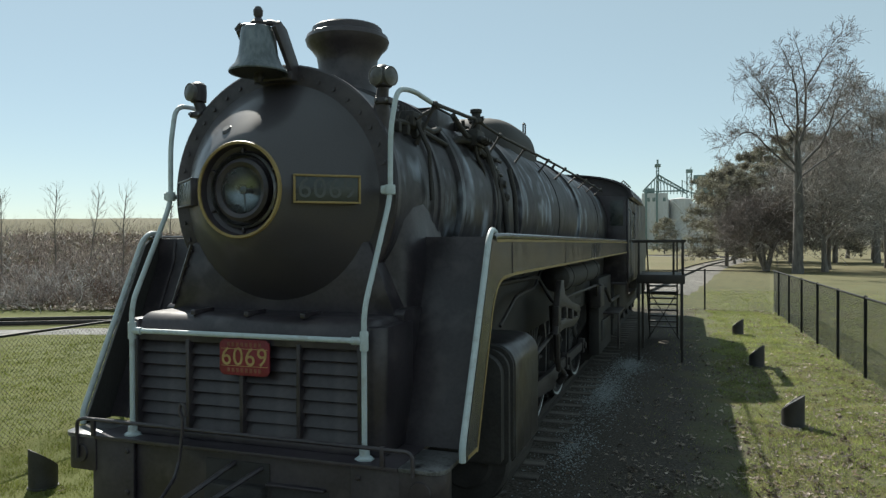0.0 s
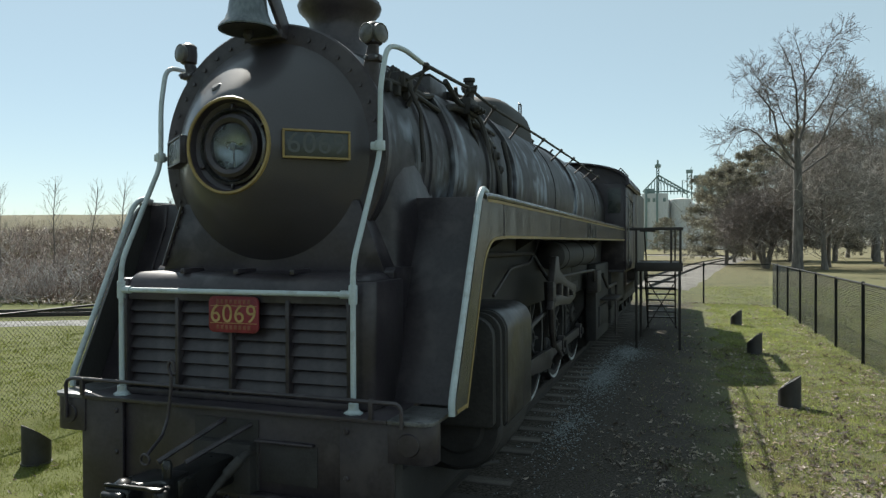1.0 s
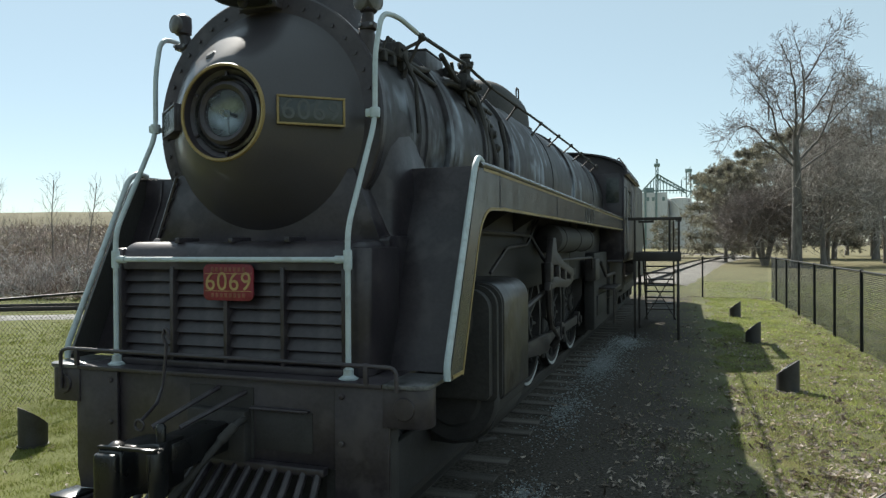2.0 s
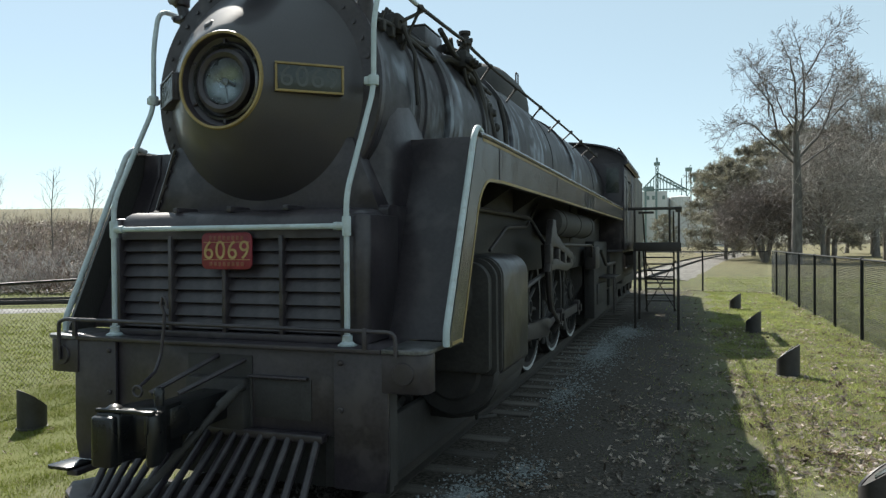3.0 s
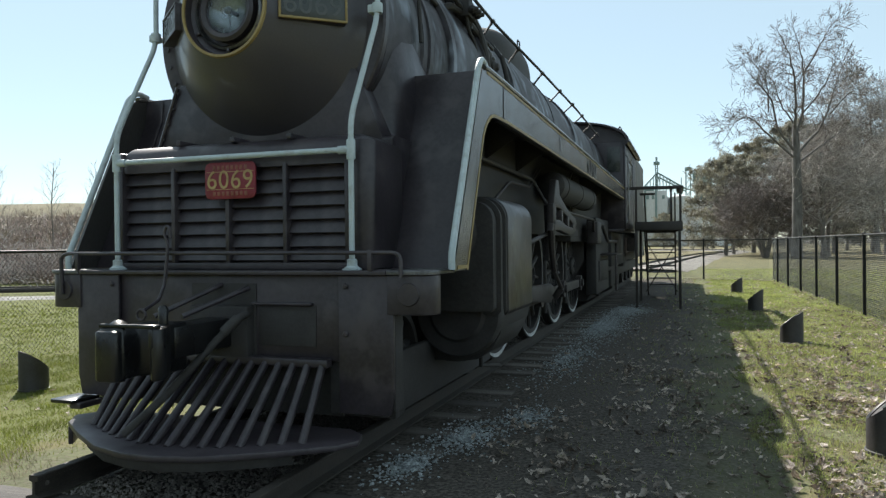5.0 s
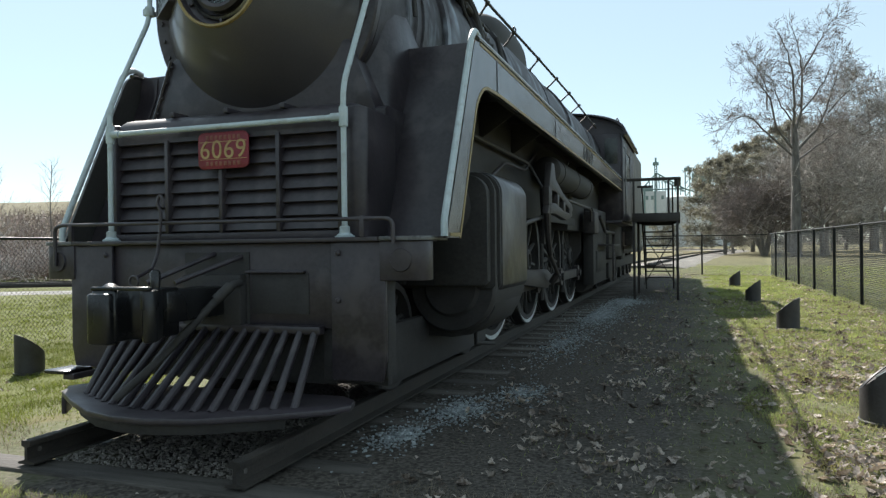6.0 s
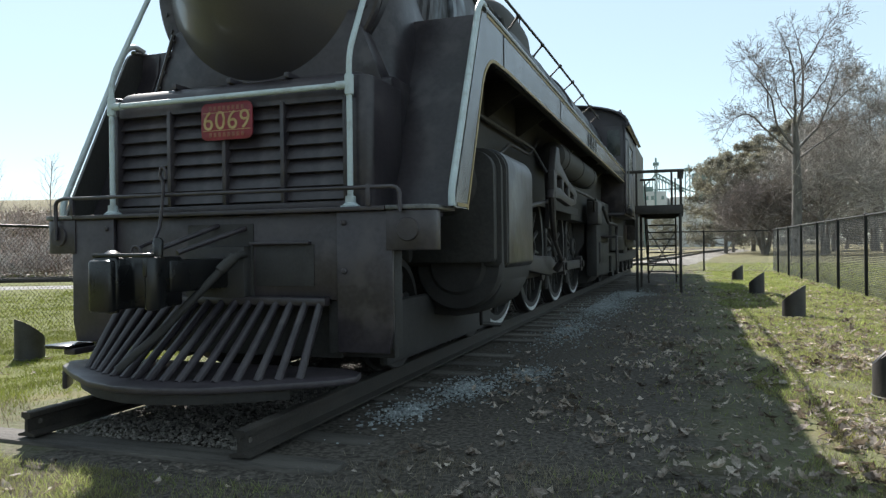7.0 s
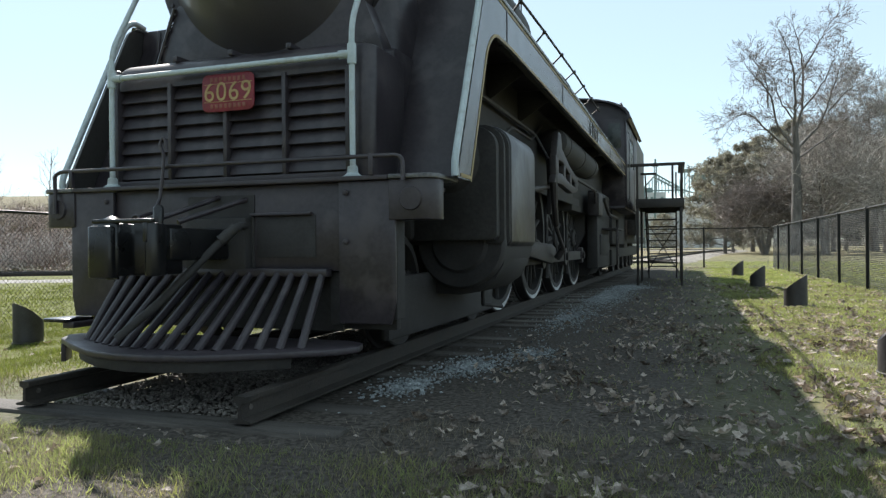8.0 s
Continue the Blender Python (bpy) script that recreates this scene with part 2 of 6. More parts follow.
def see_through(m, share, tint):
    """Lets some light through thin leaves and blades."""
    nt = m.node_tree
    out = nt.nodes["Material Output"]
    tr = nt.nodes.new("ShaderNodeBsdfTranslucent")
    mul = nt.nodes.new("ShaderNodeMix")
    mul.data_type, mul.blend_type = "RGBA", "MULTIPLY"
    mul.inputs[0].default_value = 1
    nt.links.new(nt.nodes["Principled BSDF"].inputs["Base Color"].links[0].from_socket, mul.inputs[6])
    mul.inputs[7].default_value = (*tint, 1)
    nt.links.new(mul.outputs[2], tr.inputs[0])
    mx = nt.nodes.new("ShaderNodeMixShader")
    mx.inputs[0].default_value = share
    nt.links.new(nt.nodes["Principled BSDF"].outputs[0], mx.inputs[1])
    nt.links.new(tr.outputs[0], mx.inputs[2])
    nt.links.new(mx.outputs[0], out.inputs[0])


see_through(GRASSB, 0.5, (1.6, 1.7, 1.15))
see_through(LEAF, 0.25, (1.2, 1.1, 0.9))
see_through(NEEDLE, 0.2, (1.1, 1.1, 0.8))


def glass(name, tint, rough=0.05):
    m = bpy.data.materials.new(name)
    m.use_nodes = True
    b = m.node_tree.nodes["Principled BSDF"]
    b.inputs["Base Color"].default_value = (*tint, 1)
    b.inputs["Transmission Weight"].default_value = 1
    b.inputs["Roughness"].default_value = rough
    b.inputs["IOR"].default_value = 1.3
    return m


GLASS = glass("lamp_glass", (0.85, 0.92, 0.95))

# ---- mesh helpers ----


def part(name, bm, material, parent, label="", smooth=True, angle=35):
    """Links a bmesh as one mesh object under a thing or a part."""
    if isinstance(bm, bmesh.types.BMesh):
        bmesh.ops.recalc_face_normals(bm, faces=bm.faces)
        me = bpy.data.meshes.new(name)
        bm.to_mesh(me)
        bm.free()
        if smooth:
            me.shade_smooth()
            me.set_sharp_from_angle(angle=radians(angle))
        if not me.materials:
            me.materials.append(material)
    else:
        me = bm
    ob = new(name, me)
    ob.parent = parent
    if label:
        ob["label"] = label
    return ob


def thing(name, label, category, m=None, group="", kind=""):
    e = new(name)
    e.empty_display_size = 0.2
    if m is not None:
        e.matrix_world = m
    return tagged(e, label, category, group, kind)


def box(x0, x1, y0, y1, z0, z1, bevel=0.006, bm=None, m=None):
    bm2 = bmesh.new()
    r = bmesh.ops.create_cube(bm2, size=1.0)
    for v in r["verts"]:
        v.co = Vector((x0 + (v.co.x + .5) * (x1 - x0), y0 + (v.co.y + .5) * (y1 - y0), z0 + (v.co.z + .5) * (z1 - z0)))
    if bevel:
        bmesh.ops.bevel(bm2, geom=list(bm2.edges), offset=bevel, segments=2, affect="EDGES", profile=0.5)
    return merge(bm, bm2, m)


def merge(bm, bm2, m=None):
    if m is not None:
        bmesh.ops.transform(bm2, matrix=m, verts=bm2.verts)
    if bm is None:
        return bm2
    me = bpy.data.meshes.new("t")
    bm2.to_mesh(me)
    bm2.free()
    bm.from_mesh(me)
    bpy.data.meshes.remove(me)
    return bm


def fillet(pts, r, n=5):
    """Rounds the corners of a polyline."""
    pts = [Vector(p) for p in pts]
    out = [pts[0]]
    for a, b, c in zip(pts, pts[1:], pts[2:]):
        d = min(r, (a - b).length * .45, (c - b).length * .45)
        p, q = b + (a - b).normalized() * d, b + (c - b).normalized() * d
        for i in range(n + 1):
            t = i / n
            out.append(p * (1 - t) ** 2 + b * 2 * t * (1 - t) + q * t * t)
    return out + [pts[-1]]


def tube(pts, r, n=10, bm=None, cap=True):
    """A pipe along a polyline; r is one radius or one for each point."""
    bm = bm or bmesh.new()
    pts = [Vector(p) for p in pts]
    rs = [r] * len(pts) if isinstance(r, (int, float)) else r
    side = None
    rings = []
    for i, p in enumerate(pts):
        d = (pts[min(i + 1, len(pts) - 1)] - pts[max(i - 1, 0)]).normalized()
        if side is None:
            side = d.cross(Vector((0, 0, 1)) if abs(d.z) < .9 else Vector((1, 0, 0))).normalized()
        else:
            side = (side - d * side.dot(d)).normalized()
        up = d.cross(side)
        rings.append([bm.verts.new(p + (side * math.cos(a) + up * math.sin(a)) * rs[i])
                      for a in (k * math.tau / n for k in range(n))])
    for a, b in zip(rings, rings[1:]):
        for k in range(n):
            bm.faces.new((a[k], a[(k + 1) % n], b[(k + 1) % n], b[k]))
    if cap:
        bm.faces.new(list(reversed(rings[0])))
        bm.faces.new(rings[-1])
    return bm


def lathe(profile, axis="z", at=(0, 0, 0), n=48, bm=None, closed=False):
    """Turns (radius, height) points about an axis through at."""
    bm = bm or bmesh.new()
    at = Vector(at)
    rings = []
    for r, h in profile:
        ring = []
        for k in range(n):
            a = k * math.tau / n
            u, v = max(r, 1e-4) * math.cos(a), max(r, 1e-4) * math.sin(a)
            ring.append(bm.verts.new(at + Vector({"z": (u, v, h), "y": (u, h, v), "x": (h, u, v)}[axis])))
        rings.append(ring)
    pairs = list(zip(rings, rings[1:])) + ([(rings[-1], rings[0])] if closed else [])
    for a, b in pairs:
        for k in range(n):
            bm.faces.new((a[k], a[(k + 1) % n], b[(k + 1) % n], b[k]))
    if not closed:
        bm.faces.new(rings[0])
        bm.faces.new(rings[-1])
    return bm


def prism(poly, axis, a, b, bevel=0.0, bm=None, m=None):
    """A closed outline in the plane across an axis, pulled from a to b along it."""
    bm2 = bmesh.new()

    def at(p, h):
        return {"x": (h, p[0], p[1]), "y": (p[0], h, p[1]), "z": (p[0], p[1], h)}[axis]
    lo = [bm2.verts.new(at(p, a)) for p in poly]
    hi = [bm2.verts.new(at(p, b)) for p in poly]
    bm2.faces.new(lo)
    bm2.faces.new(hi)
    n = len(poly)
    for i in range(n):
        bm2.faces.new((lo[i], lo[(i + 1) % n], hi[(i + 1) % n], hi[i]))
    bmesh.ops.recalc_face_normals(bm2, faces=bm2.faces)
    if bevel:
        es = [e for e in bm2.edges if e.calc_face_angle(0) > 0.6]
        bmesh.ops.bevel(bm2, geom=es, offset=bevel, segments=2, affect="EDGES", profile=0.5)
    return merge(bm, bm2, m)


def arc2(cx, cy, r, a0, a1, n=8):
    return [(cx + r * math.cos(radians(a0 + (a1 - a0) * i / n)), cy + r * math.sin(radians(a0 + (a1 - a0) * i / n))) for i in range(n + 1)]


def ribbon(pts, width, x0, x1, bm=None):
    """A flat stripe of a given width along a line in the y-z plane, from x0 to x1 thick."""
    pts = [Vector((0, *p)) for p in pts]
    lo, hi = [], []
    for i, p in enumerate(pts):
        d = (pts[min(i + 1, len(pts) - 1)] - pts[max(i - 1, 0)]).normalized()
        nrm = Vector((0, -d.z, d.y)) * (width / 2)
        lo.append(p + nrm)
        hi.append(p - nrm)
    poly = [(p.y, p.z) for p in lo] + [(p.y, p.z) for p in reversed(hi)]
    bm = bm or bmesh.new()
    n = len(pts)
    f = [[bm.verts.new((x, *q)) for q in poly] for x in (x0, x1)]
    for row in f:
        for i in range(n - 1):
            bm.faces.new((row[i], row[i + 1], row[2 * n - 2 - i], row[2 * n - 1 - i]))
    for i in range(2 * n):
        j = (i + 1) % (2 * n)
        bm.faces.new((f[0][i], f[0][j], f[1][j], f[1][i]))
    return bm


def lettering(text, size, depth, name):
    """Letters of the built-in font as a mesh in the x-y plane, centred."""
    cu = bpy.data.curves.new("t", "FONT")
    cu.body, cu.size, cu.extrude, cu.align_x, cu.align_y = text, size, depth, "CENTER", "CENTER"
    ob = new("t", cu)
    me = bpy.data.meshes.new_from_object(ob.evaluated_get(bpy.context.evaluated_depsgraph_get()))
    bpy.data.objects.remove(ob)
    bpy.data.curves.remove(cu)
    me.name = name
    return me


def soup(name, verts, faces, material, parent=None, label="", category="", kind=""):
    me = bpy.data.meshes.new(name)
    me.from_pydata(verts, [], faces)
    me.materials.append(material)
    ob = new(name, me)
    ob.parent = parent
    return tagged(ob, label, category, "", kind)


# ---- ground ----
GATE, FWD, RGT = Vector((3.0, -4.3)), Vector((-0.314, 0.949)), Vector((0.949, 0.314))


def step(a, b, x):
    t = np.clip((x - a) / (b - a), 0.0, 1.0)
    return t * t * (3 - 2 * t)


def terrain(x, y):
    x, y = np.asarray(x, float), np.asarray(y, float)
    d = (x - GATE.x) * FWD.x + (y - GATE.y) * FWD.y
    s = (x - GATE.x) * RGT.x + (y - GATE.y) * RGT.y
    hill = np.clip((d - 29) / 16, 0, 1)
    hill = 4.5 * (0.75 * hill + 0.25 * step(0, 1, hill)) * (1 - step(-6, 6, s))
    small = 0.018 * np.sin(x * 1.3 + 0.7 * y) * np.cos(y * 0.9 - 0.4 * x) + 0.012 * np.sin(3.1 * x) * np.sin(2.7 * y + 1)
    swale = -0.15 * step(-1.7, -3.9, x) * (1 - 0.35 * step(-5.0, -7.0, x)) * (1 - step(-10, -24, x)) * (1 - step(40, 70, y))
    flat = np.exp(-(np.maximum(np.abs(x) - 1.3, 0) / 0.5) ** 2) * (y > -1.4) * (y < 30)
    return hill + swale + small * (1 - flat) - 0.014 * flat


def axis_lines(lo, hi, stepsize, far):
    a = list(np.arange(lo, hi + 1e-6, stepsize))
    w = stepsize
    while a[-1] < far:
        w *= 1.18
        a.append(a[-1] + w)
    w = stepsize
    while a[0] > -far:
        w *= 1.18
        a.insert(0, a[0] - w)
    return np.array(a)


def ground_material():
    m = mat("park_grass_ground", (0.074, 0.084, 0.038), (0.138, 0.148, 0.074), 0.9, spec=0.12, scale=0.5, fine=22, bump=0.5, dist=0.03, c=(0.135, 0.12, 0.05))
    nt = m.node_tree
    nd, ln = nt.nodes, nt.links
    out = nd["Principled BSDF"]
    base = out.inputs["Base Color"].links[0].from_socket
    geo = nd.new("ShaderNodeNewGeometry")
    sep = nd.new("ShaderNodeSeparateXYZ")
    ln.new(geo.outputs["Position"], sep.inputs[0])
    # bare earth along the track, widened to the engine's shadow edge to darken it
    ab = nd.new("ShaderNodeMath")
    ab.operation = "ABSOLUTE"
    off = nd.new("ShaderNodeMath")
    off.operation = "SUBTRACT"
    off.inputs[1].default_value = 1.35
    ln.new(sep.outputs[0], off.inputs[0])
    ln.new(off.outputs[0], ab.inputs[0])
    nz = nd.new("ShaderNodeTexNoise")
    nz.inputs["Scale"].default_value, nz.inputs["Detail"].default_value = 1.1, 6
    ln.new(geo.outputs["Position"], nz.inputs[0])
    wob = nd.new("ShaderNodeMath")
    wob.operation = "MULTIPLY_ADD"
    ln.new(nz.outputs[0], wob.inputs[0])
    wob.inputs[1].default_value = 2.0
    ln.new(ab.outputs[0], wob.inputs[2])
    near = nd.new("ShaderNodeMapRange")
    near.inputs[1].default_value, near.inputs[2].default_value = 2.7, 3.6
    near.inputs[3].default_value, near.inputs[4].default_value = 1.0, 0.0
    ln.new(wob.outputs[0], near.inputs[0])
    ahead = nd.new("ShaderNodeMapRange")
    ahead.inputs[1].default_value, ahead.inputs[2].default_value = -3.4, -2.2
    ln.new(sep.outputs[1], ahead.inputs[0])
    back = nd.new("ShaderNodeMapRange")
    back.inputs[1].default_value, back.inputs[2].default_value = 26, 30
    back.inputs[3].default_value, back.inputs[4].default_value = 1.0, 0.0
    ln.new(sep.outputs[1], back.inputs[0])
    mul = nd.new("ShaderNodeMath")
    mul.operation = "MULTIPLY"
    ln.new(near.outputs[0], mul.inputs[0])
    ln.new(ahead.outputs[0], mul.inputs[1])
    mul2 = nd.new("ShaderNodeMath")
    mul2.operation = "MULTIPLY"
    ln.new(mul.outputs[0], mul2.inputs[0])
    ln.new(back.outputs[0], mul2.inputs[1])
    mx = nd.new("ShaderNodeMix")
    mx.data_type = "RGBA"
    ln.new(mul2.outputs[0], mx.inputs[0])
    ln.new(base, mx.inputs[6])
    soil = nd.new("ShaderNodeTexNoise")
    soil.inputs["Scale"].default_value, soil.inputs["Detail"].default_value = 38, 8
    ln.new(geo.outputs["Position"], soil.inputs[0])
    sr = nd.new("ShaderNodeValToRGB")
    sr.color_ramp.elements[0].position, sr.color_ramp.elements[1].position = 0.38, 0.66
    sr.color_ramp.elements[0].color, sr.color_ramp.elements[1].color = (0.036, 0.031, 0.027, 1), (0.110, 0.099, 0.087, 1)
    ln.new(soil.outputs[0], sr.inputs[0])
    ln.new(sr.outputs[0], mx.inputs[7])
    # thatch between the blades
    th = nd.new("ShaderNodeValToRGB")
    th.color_ramp.elements[0].position, th.color_ramp.elements[1].position = 0.45, 0.62
    th.color_ramp.elements[0].color, th.color_ramp.elements[1].color = (0, 0, 0, 1), (0.65, 0.65, 0.65, 1)
    ln.new(soil.outputs[0], th.inputs[0])
    mt = nd.new("ShaderNodeMix")
    mt.data_type = "RGBA"
    ln.new(th.outputs[0], mt.inputs[0])
    ln.new(base, mt.inputs[6])
    mt.inputs[7].default_value = (0.115, 0.10, 0.068, 1)
    ln.new(mt.outputs[2], mx.inputs[6])
    # lusher lawn on the far side of the engine
    lush = nd.new("ShaderNodeMapRange")
    lush.inputs[1].default_value, lush.inputs[2].default_value = -1.6, -2.6
    lush.inputs[4].default_value = 0.7
    ln.new(sep.outputs[0], lush.inputs[0])
    ml = nd.new("ShaderNodeMix")
    ml.data_type = "RGBA"
    ln.new(lush.outputs[0], ml.inputs[0])
    ln.new(mx.outputs[2], ml.inputs[6])
    ml.inputs[7].default_value = (0.092, 0.106, 0.020, 1)
    mx = ml
    # winter-dry grass farther out and on the rise
    dry = nd.new("ShaderNodeMapRange")
    dry.inputs[1].default_value, dry.inputs[2].default_value = 30, 75
    ln.new(sep.outputs[1], dry.inputs[0])
    n2 = nd.new("ShaderNodeTexNoise")
    n2.inputs["Scale"].default_value, n2.inputs["Detail"].default_value = 0.06, 5
    ln.new(geo.outputs["Position"], n2.inputs[0])
    dm = nd.new("ShaderNodeMath")
    dm.operation = "MULTIPLY"
    ln.new(dry.outputs[0], dm.inputs[0])
    ln.new(n2.outputs[0], dm.inputs[1])
    mx2 = nd.new("ShaderNodeMix")
    mx2.data_type = "RGBA"
    ln.new(dm.outputs[0], mx2.inputs[0])
    ln.new(mx.outputs[2], mx2.inputs[6])
    mx2.inputs[7].default_value = (0.215, 0.182, 0.112, 1)
    high = nd.new("ShaderNodeMapRange")
    high.inputs[1].default_value, high.inputs[2].default_value = 0.15, 0.6
    ln.new(sep.outputs[2], high.inputs[0])
    mx3 = nd.new("ShaderNodeMix")
    mx3.data_type = "RGBA"
    ln.new(high.outputs[0], mx3.inputs[0])
    ln.new(mx2.outputs[2], mx3.inputs[6])
    mx3.inputs[7].default_value = (0.135, 0.122, 0.074, 1)
    ln.new(mx3.outputs[2], out.inputs["Base Color"])
    return m


def ground():
    xs, ys = axis_lines(-8, 9, 0.3, 1800), axis_lines(-5, 30, 0.3, 1800)
    X, Y = np.meshgrid(xs, ys)
    V = np.stack([X, Y, terrain(X, Y)], -1).reshape(-1, 3)
    nx, ny = len(xs), len(ys)
    F = [(j * nx + i, j * nx + i + 1, (j + 1) * nx + i + 1, (j + 1) * nx + i) for j in range(ny - 1) for i in range(nx - 1)]
    ob = soup("ground", V.tolist(), F, ground_material(), None, "mown park grass, bare earth along the track widened to darken the engine's shadow", "ground", "structure")
    ob.data.shade_smooth()


ground()

# ---- the engine's own track ----
TURN = -0.9
ENGINE = pose(0, 0, 0, 0, 0, TURN)
RAIL_TOP = 0.17


def rail_profile(x):
    h = RAIL_TOP
    pts = [(-.065, 0.025), (.065, 0.025), (.065, .037), (.012, .052), (.010, h - .042), (.036, h - .032), (.036, h - .006), (.028, h),
           (-.028, h), (-.036, h - .006), (-.036, h - .032), (-.010, h - .042), (-.012, .052), (-.065, .037)]
    return [(x + p[0], p[1]) for p in pts]


def track():
    t = thing("railway_track", "short rusted display track on gravel ballast under the engine", "track", ENGINE, kind="structure")
    for x in (-.755, .755):
        r = part("rail", prism(rail_profile(x), "y", -0.95, 26.0), RAILM, t, "rusted steel rail")
        hole = lathe([(.016, -.012), (.016, .012)], "x", (x, -.86, .098), 14)
        part("bolt_hole", hole, STONE, r, "bolt hole near the rail end")
    me = None
    y = -0.88
    k = 0
    while y < 26:
        if me is None:
            s = part("sleeper", box(-1.28, 1.28, -.11, .11, -.12, .02, 0.012), WOOD, t)
            me = s.data
        else:
            s = part("sleeper", me, WOOD, t)
        s.location = (random.uniform(-.05, .05), y, random.uniform(-.012, .008) - (.03 if -.6 < y < 4 else .014))
        s.rotation_euler.z = random.uniform(-.02, .02)
        y += 0.56
        k += 1


track()


def stones(name, spots, label, material):
    base = bmesh.new()
    bmesh.ops.create_icosphere(base, subdivisions=1, radius=1)
    bv = np.array([v.co for v in base.verts])
    bf = [[v.index for v in f.verts] for f in base.faces]
    base.free()
    V, F = [], []
    for i, (x, y, z, s) in enumerate(spots):
        v = bv * (1 + np.random.uniform(-.28, .28, (len(bv), 1))) * np.random.uniform(.6, 1.2, 3) * s
        a = random.random() * 6.3
        c, d = math.cos(a), math.sin(a)
        v = np.stack([v[:, 0] * c - v[:, 1] * d + x, v[:, 0] * d + v[:, 1] * c + y, v[:, 2] * .7 + z], 1)
        o = len(V)
        V.extend(v.tolist())
        F.extend([[k + o for k in f] for f in bf])
    return soup(name, V, F, material, None, label, "gravel", "stuff")


def ballast():
    spots = []
    while len(spots) < 17000:
        x, y = random.uniform(-.70, .70), random.uniform(-.78, 3.2) if random.random() < .75 else random.uniform(3, 12)
        spots.append((x + y * .0157, y, random.uniform(-.006, .022), random.uniform(.006, .0145)))
    stones("ballast_gravel", spots, "grey crushed ballast stones between the rails", STONE)
    spots = []
    for cx, cy, rx, ry, n in ((1.15, .45, .22, .5, 420), (1.35, 1.3, .3, .6, 620), (1.7, 2.1, .3, .5, 260), (1.55, 5.5, .45, 2.5, 700), (1.65, 9.5, .5, 2.8, 2200), (1.9, 12.6, .5, 1.7, 1400)):
        for _ in range(n * 2):
            a, q = random.random() * 6.3, .75 * abs(random.gauss(0, .75)) + .1 * random.random()
            x, y = cx + rx * q * math.cos(a), cy + ry * q * math.sin(a)
            spots.append((x, y, float(terrain(x, y)) + random.uniform(-.004, .012), random.uniform(.006, .015)))
    stones("spilled_gravel", spots, "pale gravel spilled beside the track", PALE_STONE)


ballast()

# ---- the steam locomotive ----
ZB = 3.235  # height of the boiler's axis
loco = thing("steam_locomotive", "large black steam locomotive with a bullet nose on display track", "locomotive", ENGINE)


def nose():
    prof = [(.325, .24), (.33, -.035), (.345, -.03), (.42, .035), (.50, .11), (.58, .19), (.66, .275), (.74, .365), (.80, .435), (.845, .482), (.86, .494)]
    n = part("nose_cone", lathe(prof, "y", (0, 0, ZB), 96), NOSE, loco, "smooth black conical smokebox front", angle=60)
    fl = part("nose_flange", lathe([(.84, .492), (.98, .492), (.995, .505), (.995, .56), (.84, .56)], "y", (.01, 0, ZB + .015), 96), BLACK, loco, "bolted black rim round the nose")
    me = None
    for k in range(40):
        a = (k + .5) * math.tau / 40
        if me is None:
            b = part("bolt", lathe([(.018, -.012), (.018, -.004), (.015, 0.0)], "y", (0, 0, 0), 6), BLACK, fl, smooth=False)
            me = b.data
        else:
            b = part("bolt", me, BLACK, fl)
        b.location = (.918 * math.cos(a), .492, ZB + .918 * math.sin(a))
    # dent and grab bump on the sunny side
    part("inspection_cover", lathe([(.045, -.02), (.045, 0), (.03, .012)], "z", (0, 0, 0), 20), NOSE, n).matrix_local = pose(-.20, .11, ZB + .46, 46, 0, -15)
    h = part("headlight", lathe([(.326, -.045), (.343, -.047), (.349, -.038), (.349, .0), (.326, .0)], "y", (0, 0, ZB), 72, closed=True), GOLD, loco, "round headlight with a gold rim")
    part("headlight_case", lathe([(.326, -.03), (.315, .02), (.27, .05), (.215, .055), (.185, .03), (.185, .17), (.315, .19), (.335, .0)], "y", (0, 0, ZB), 72, closed=True), BLACK, h, "deep black headlight case")
    part("lens_ring", lathe([(.17, -.005), (.20, -.02), (.225, -.005), (.22, .05), (.17, .05)], "y", (0, 0, ZB), 64, closed=True), BLACK, h, "glossy black lens ring")
    part("bezel_ring", lathe([(.246, .03), (.260, .008), (.276, .02), (.268, .045)], "y", (0, 0, ZB), 64, closed=True), STEEL, h, "polished bezel ring")
    bowl = [(.001, .13), (.06, .125), (.11, .105), (.15, .07), (.168, .035), (.172, .038), (.155, .08), (.11, .12), (.001, .145)]
    part("reflector", lathe(bowl, "y", (0, 0, ZB), 48), REFL, h, "silvered reflector")
    bulb = lathe([(.018, .13), (.018, .05), (.028, .035), (.028, .02), (.012, .012)], "y", (0, 0, ZB), 16)
    tube([(0, .03, ZB), (0.01, .035, ZB - .15)], .007, 6, bulb)
    part("bulb", bulb, STEEL, h, "bulb on its wire stem")
    g = part("glass", lathe([(.165, .002), (.165, .008)], "y", (0, 0, ZB), 48), GLASS, h, "clear round glass")
    g.visible_shadow = False
    for k in range(6):
        a = radians(30 + 60 * k)
        part("clip", box(-.010, .010, -.01, .02, -.018, .018, .004), BLACK, h).matrix_local = Matrix.Translation((.292 * math.cos(a), .02, ZB + .285 * math.sin(a))) @ pose(0, 0, 0, 0, 90 - math.degrees(a), 0)


nose()


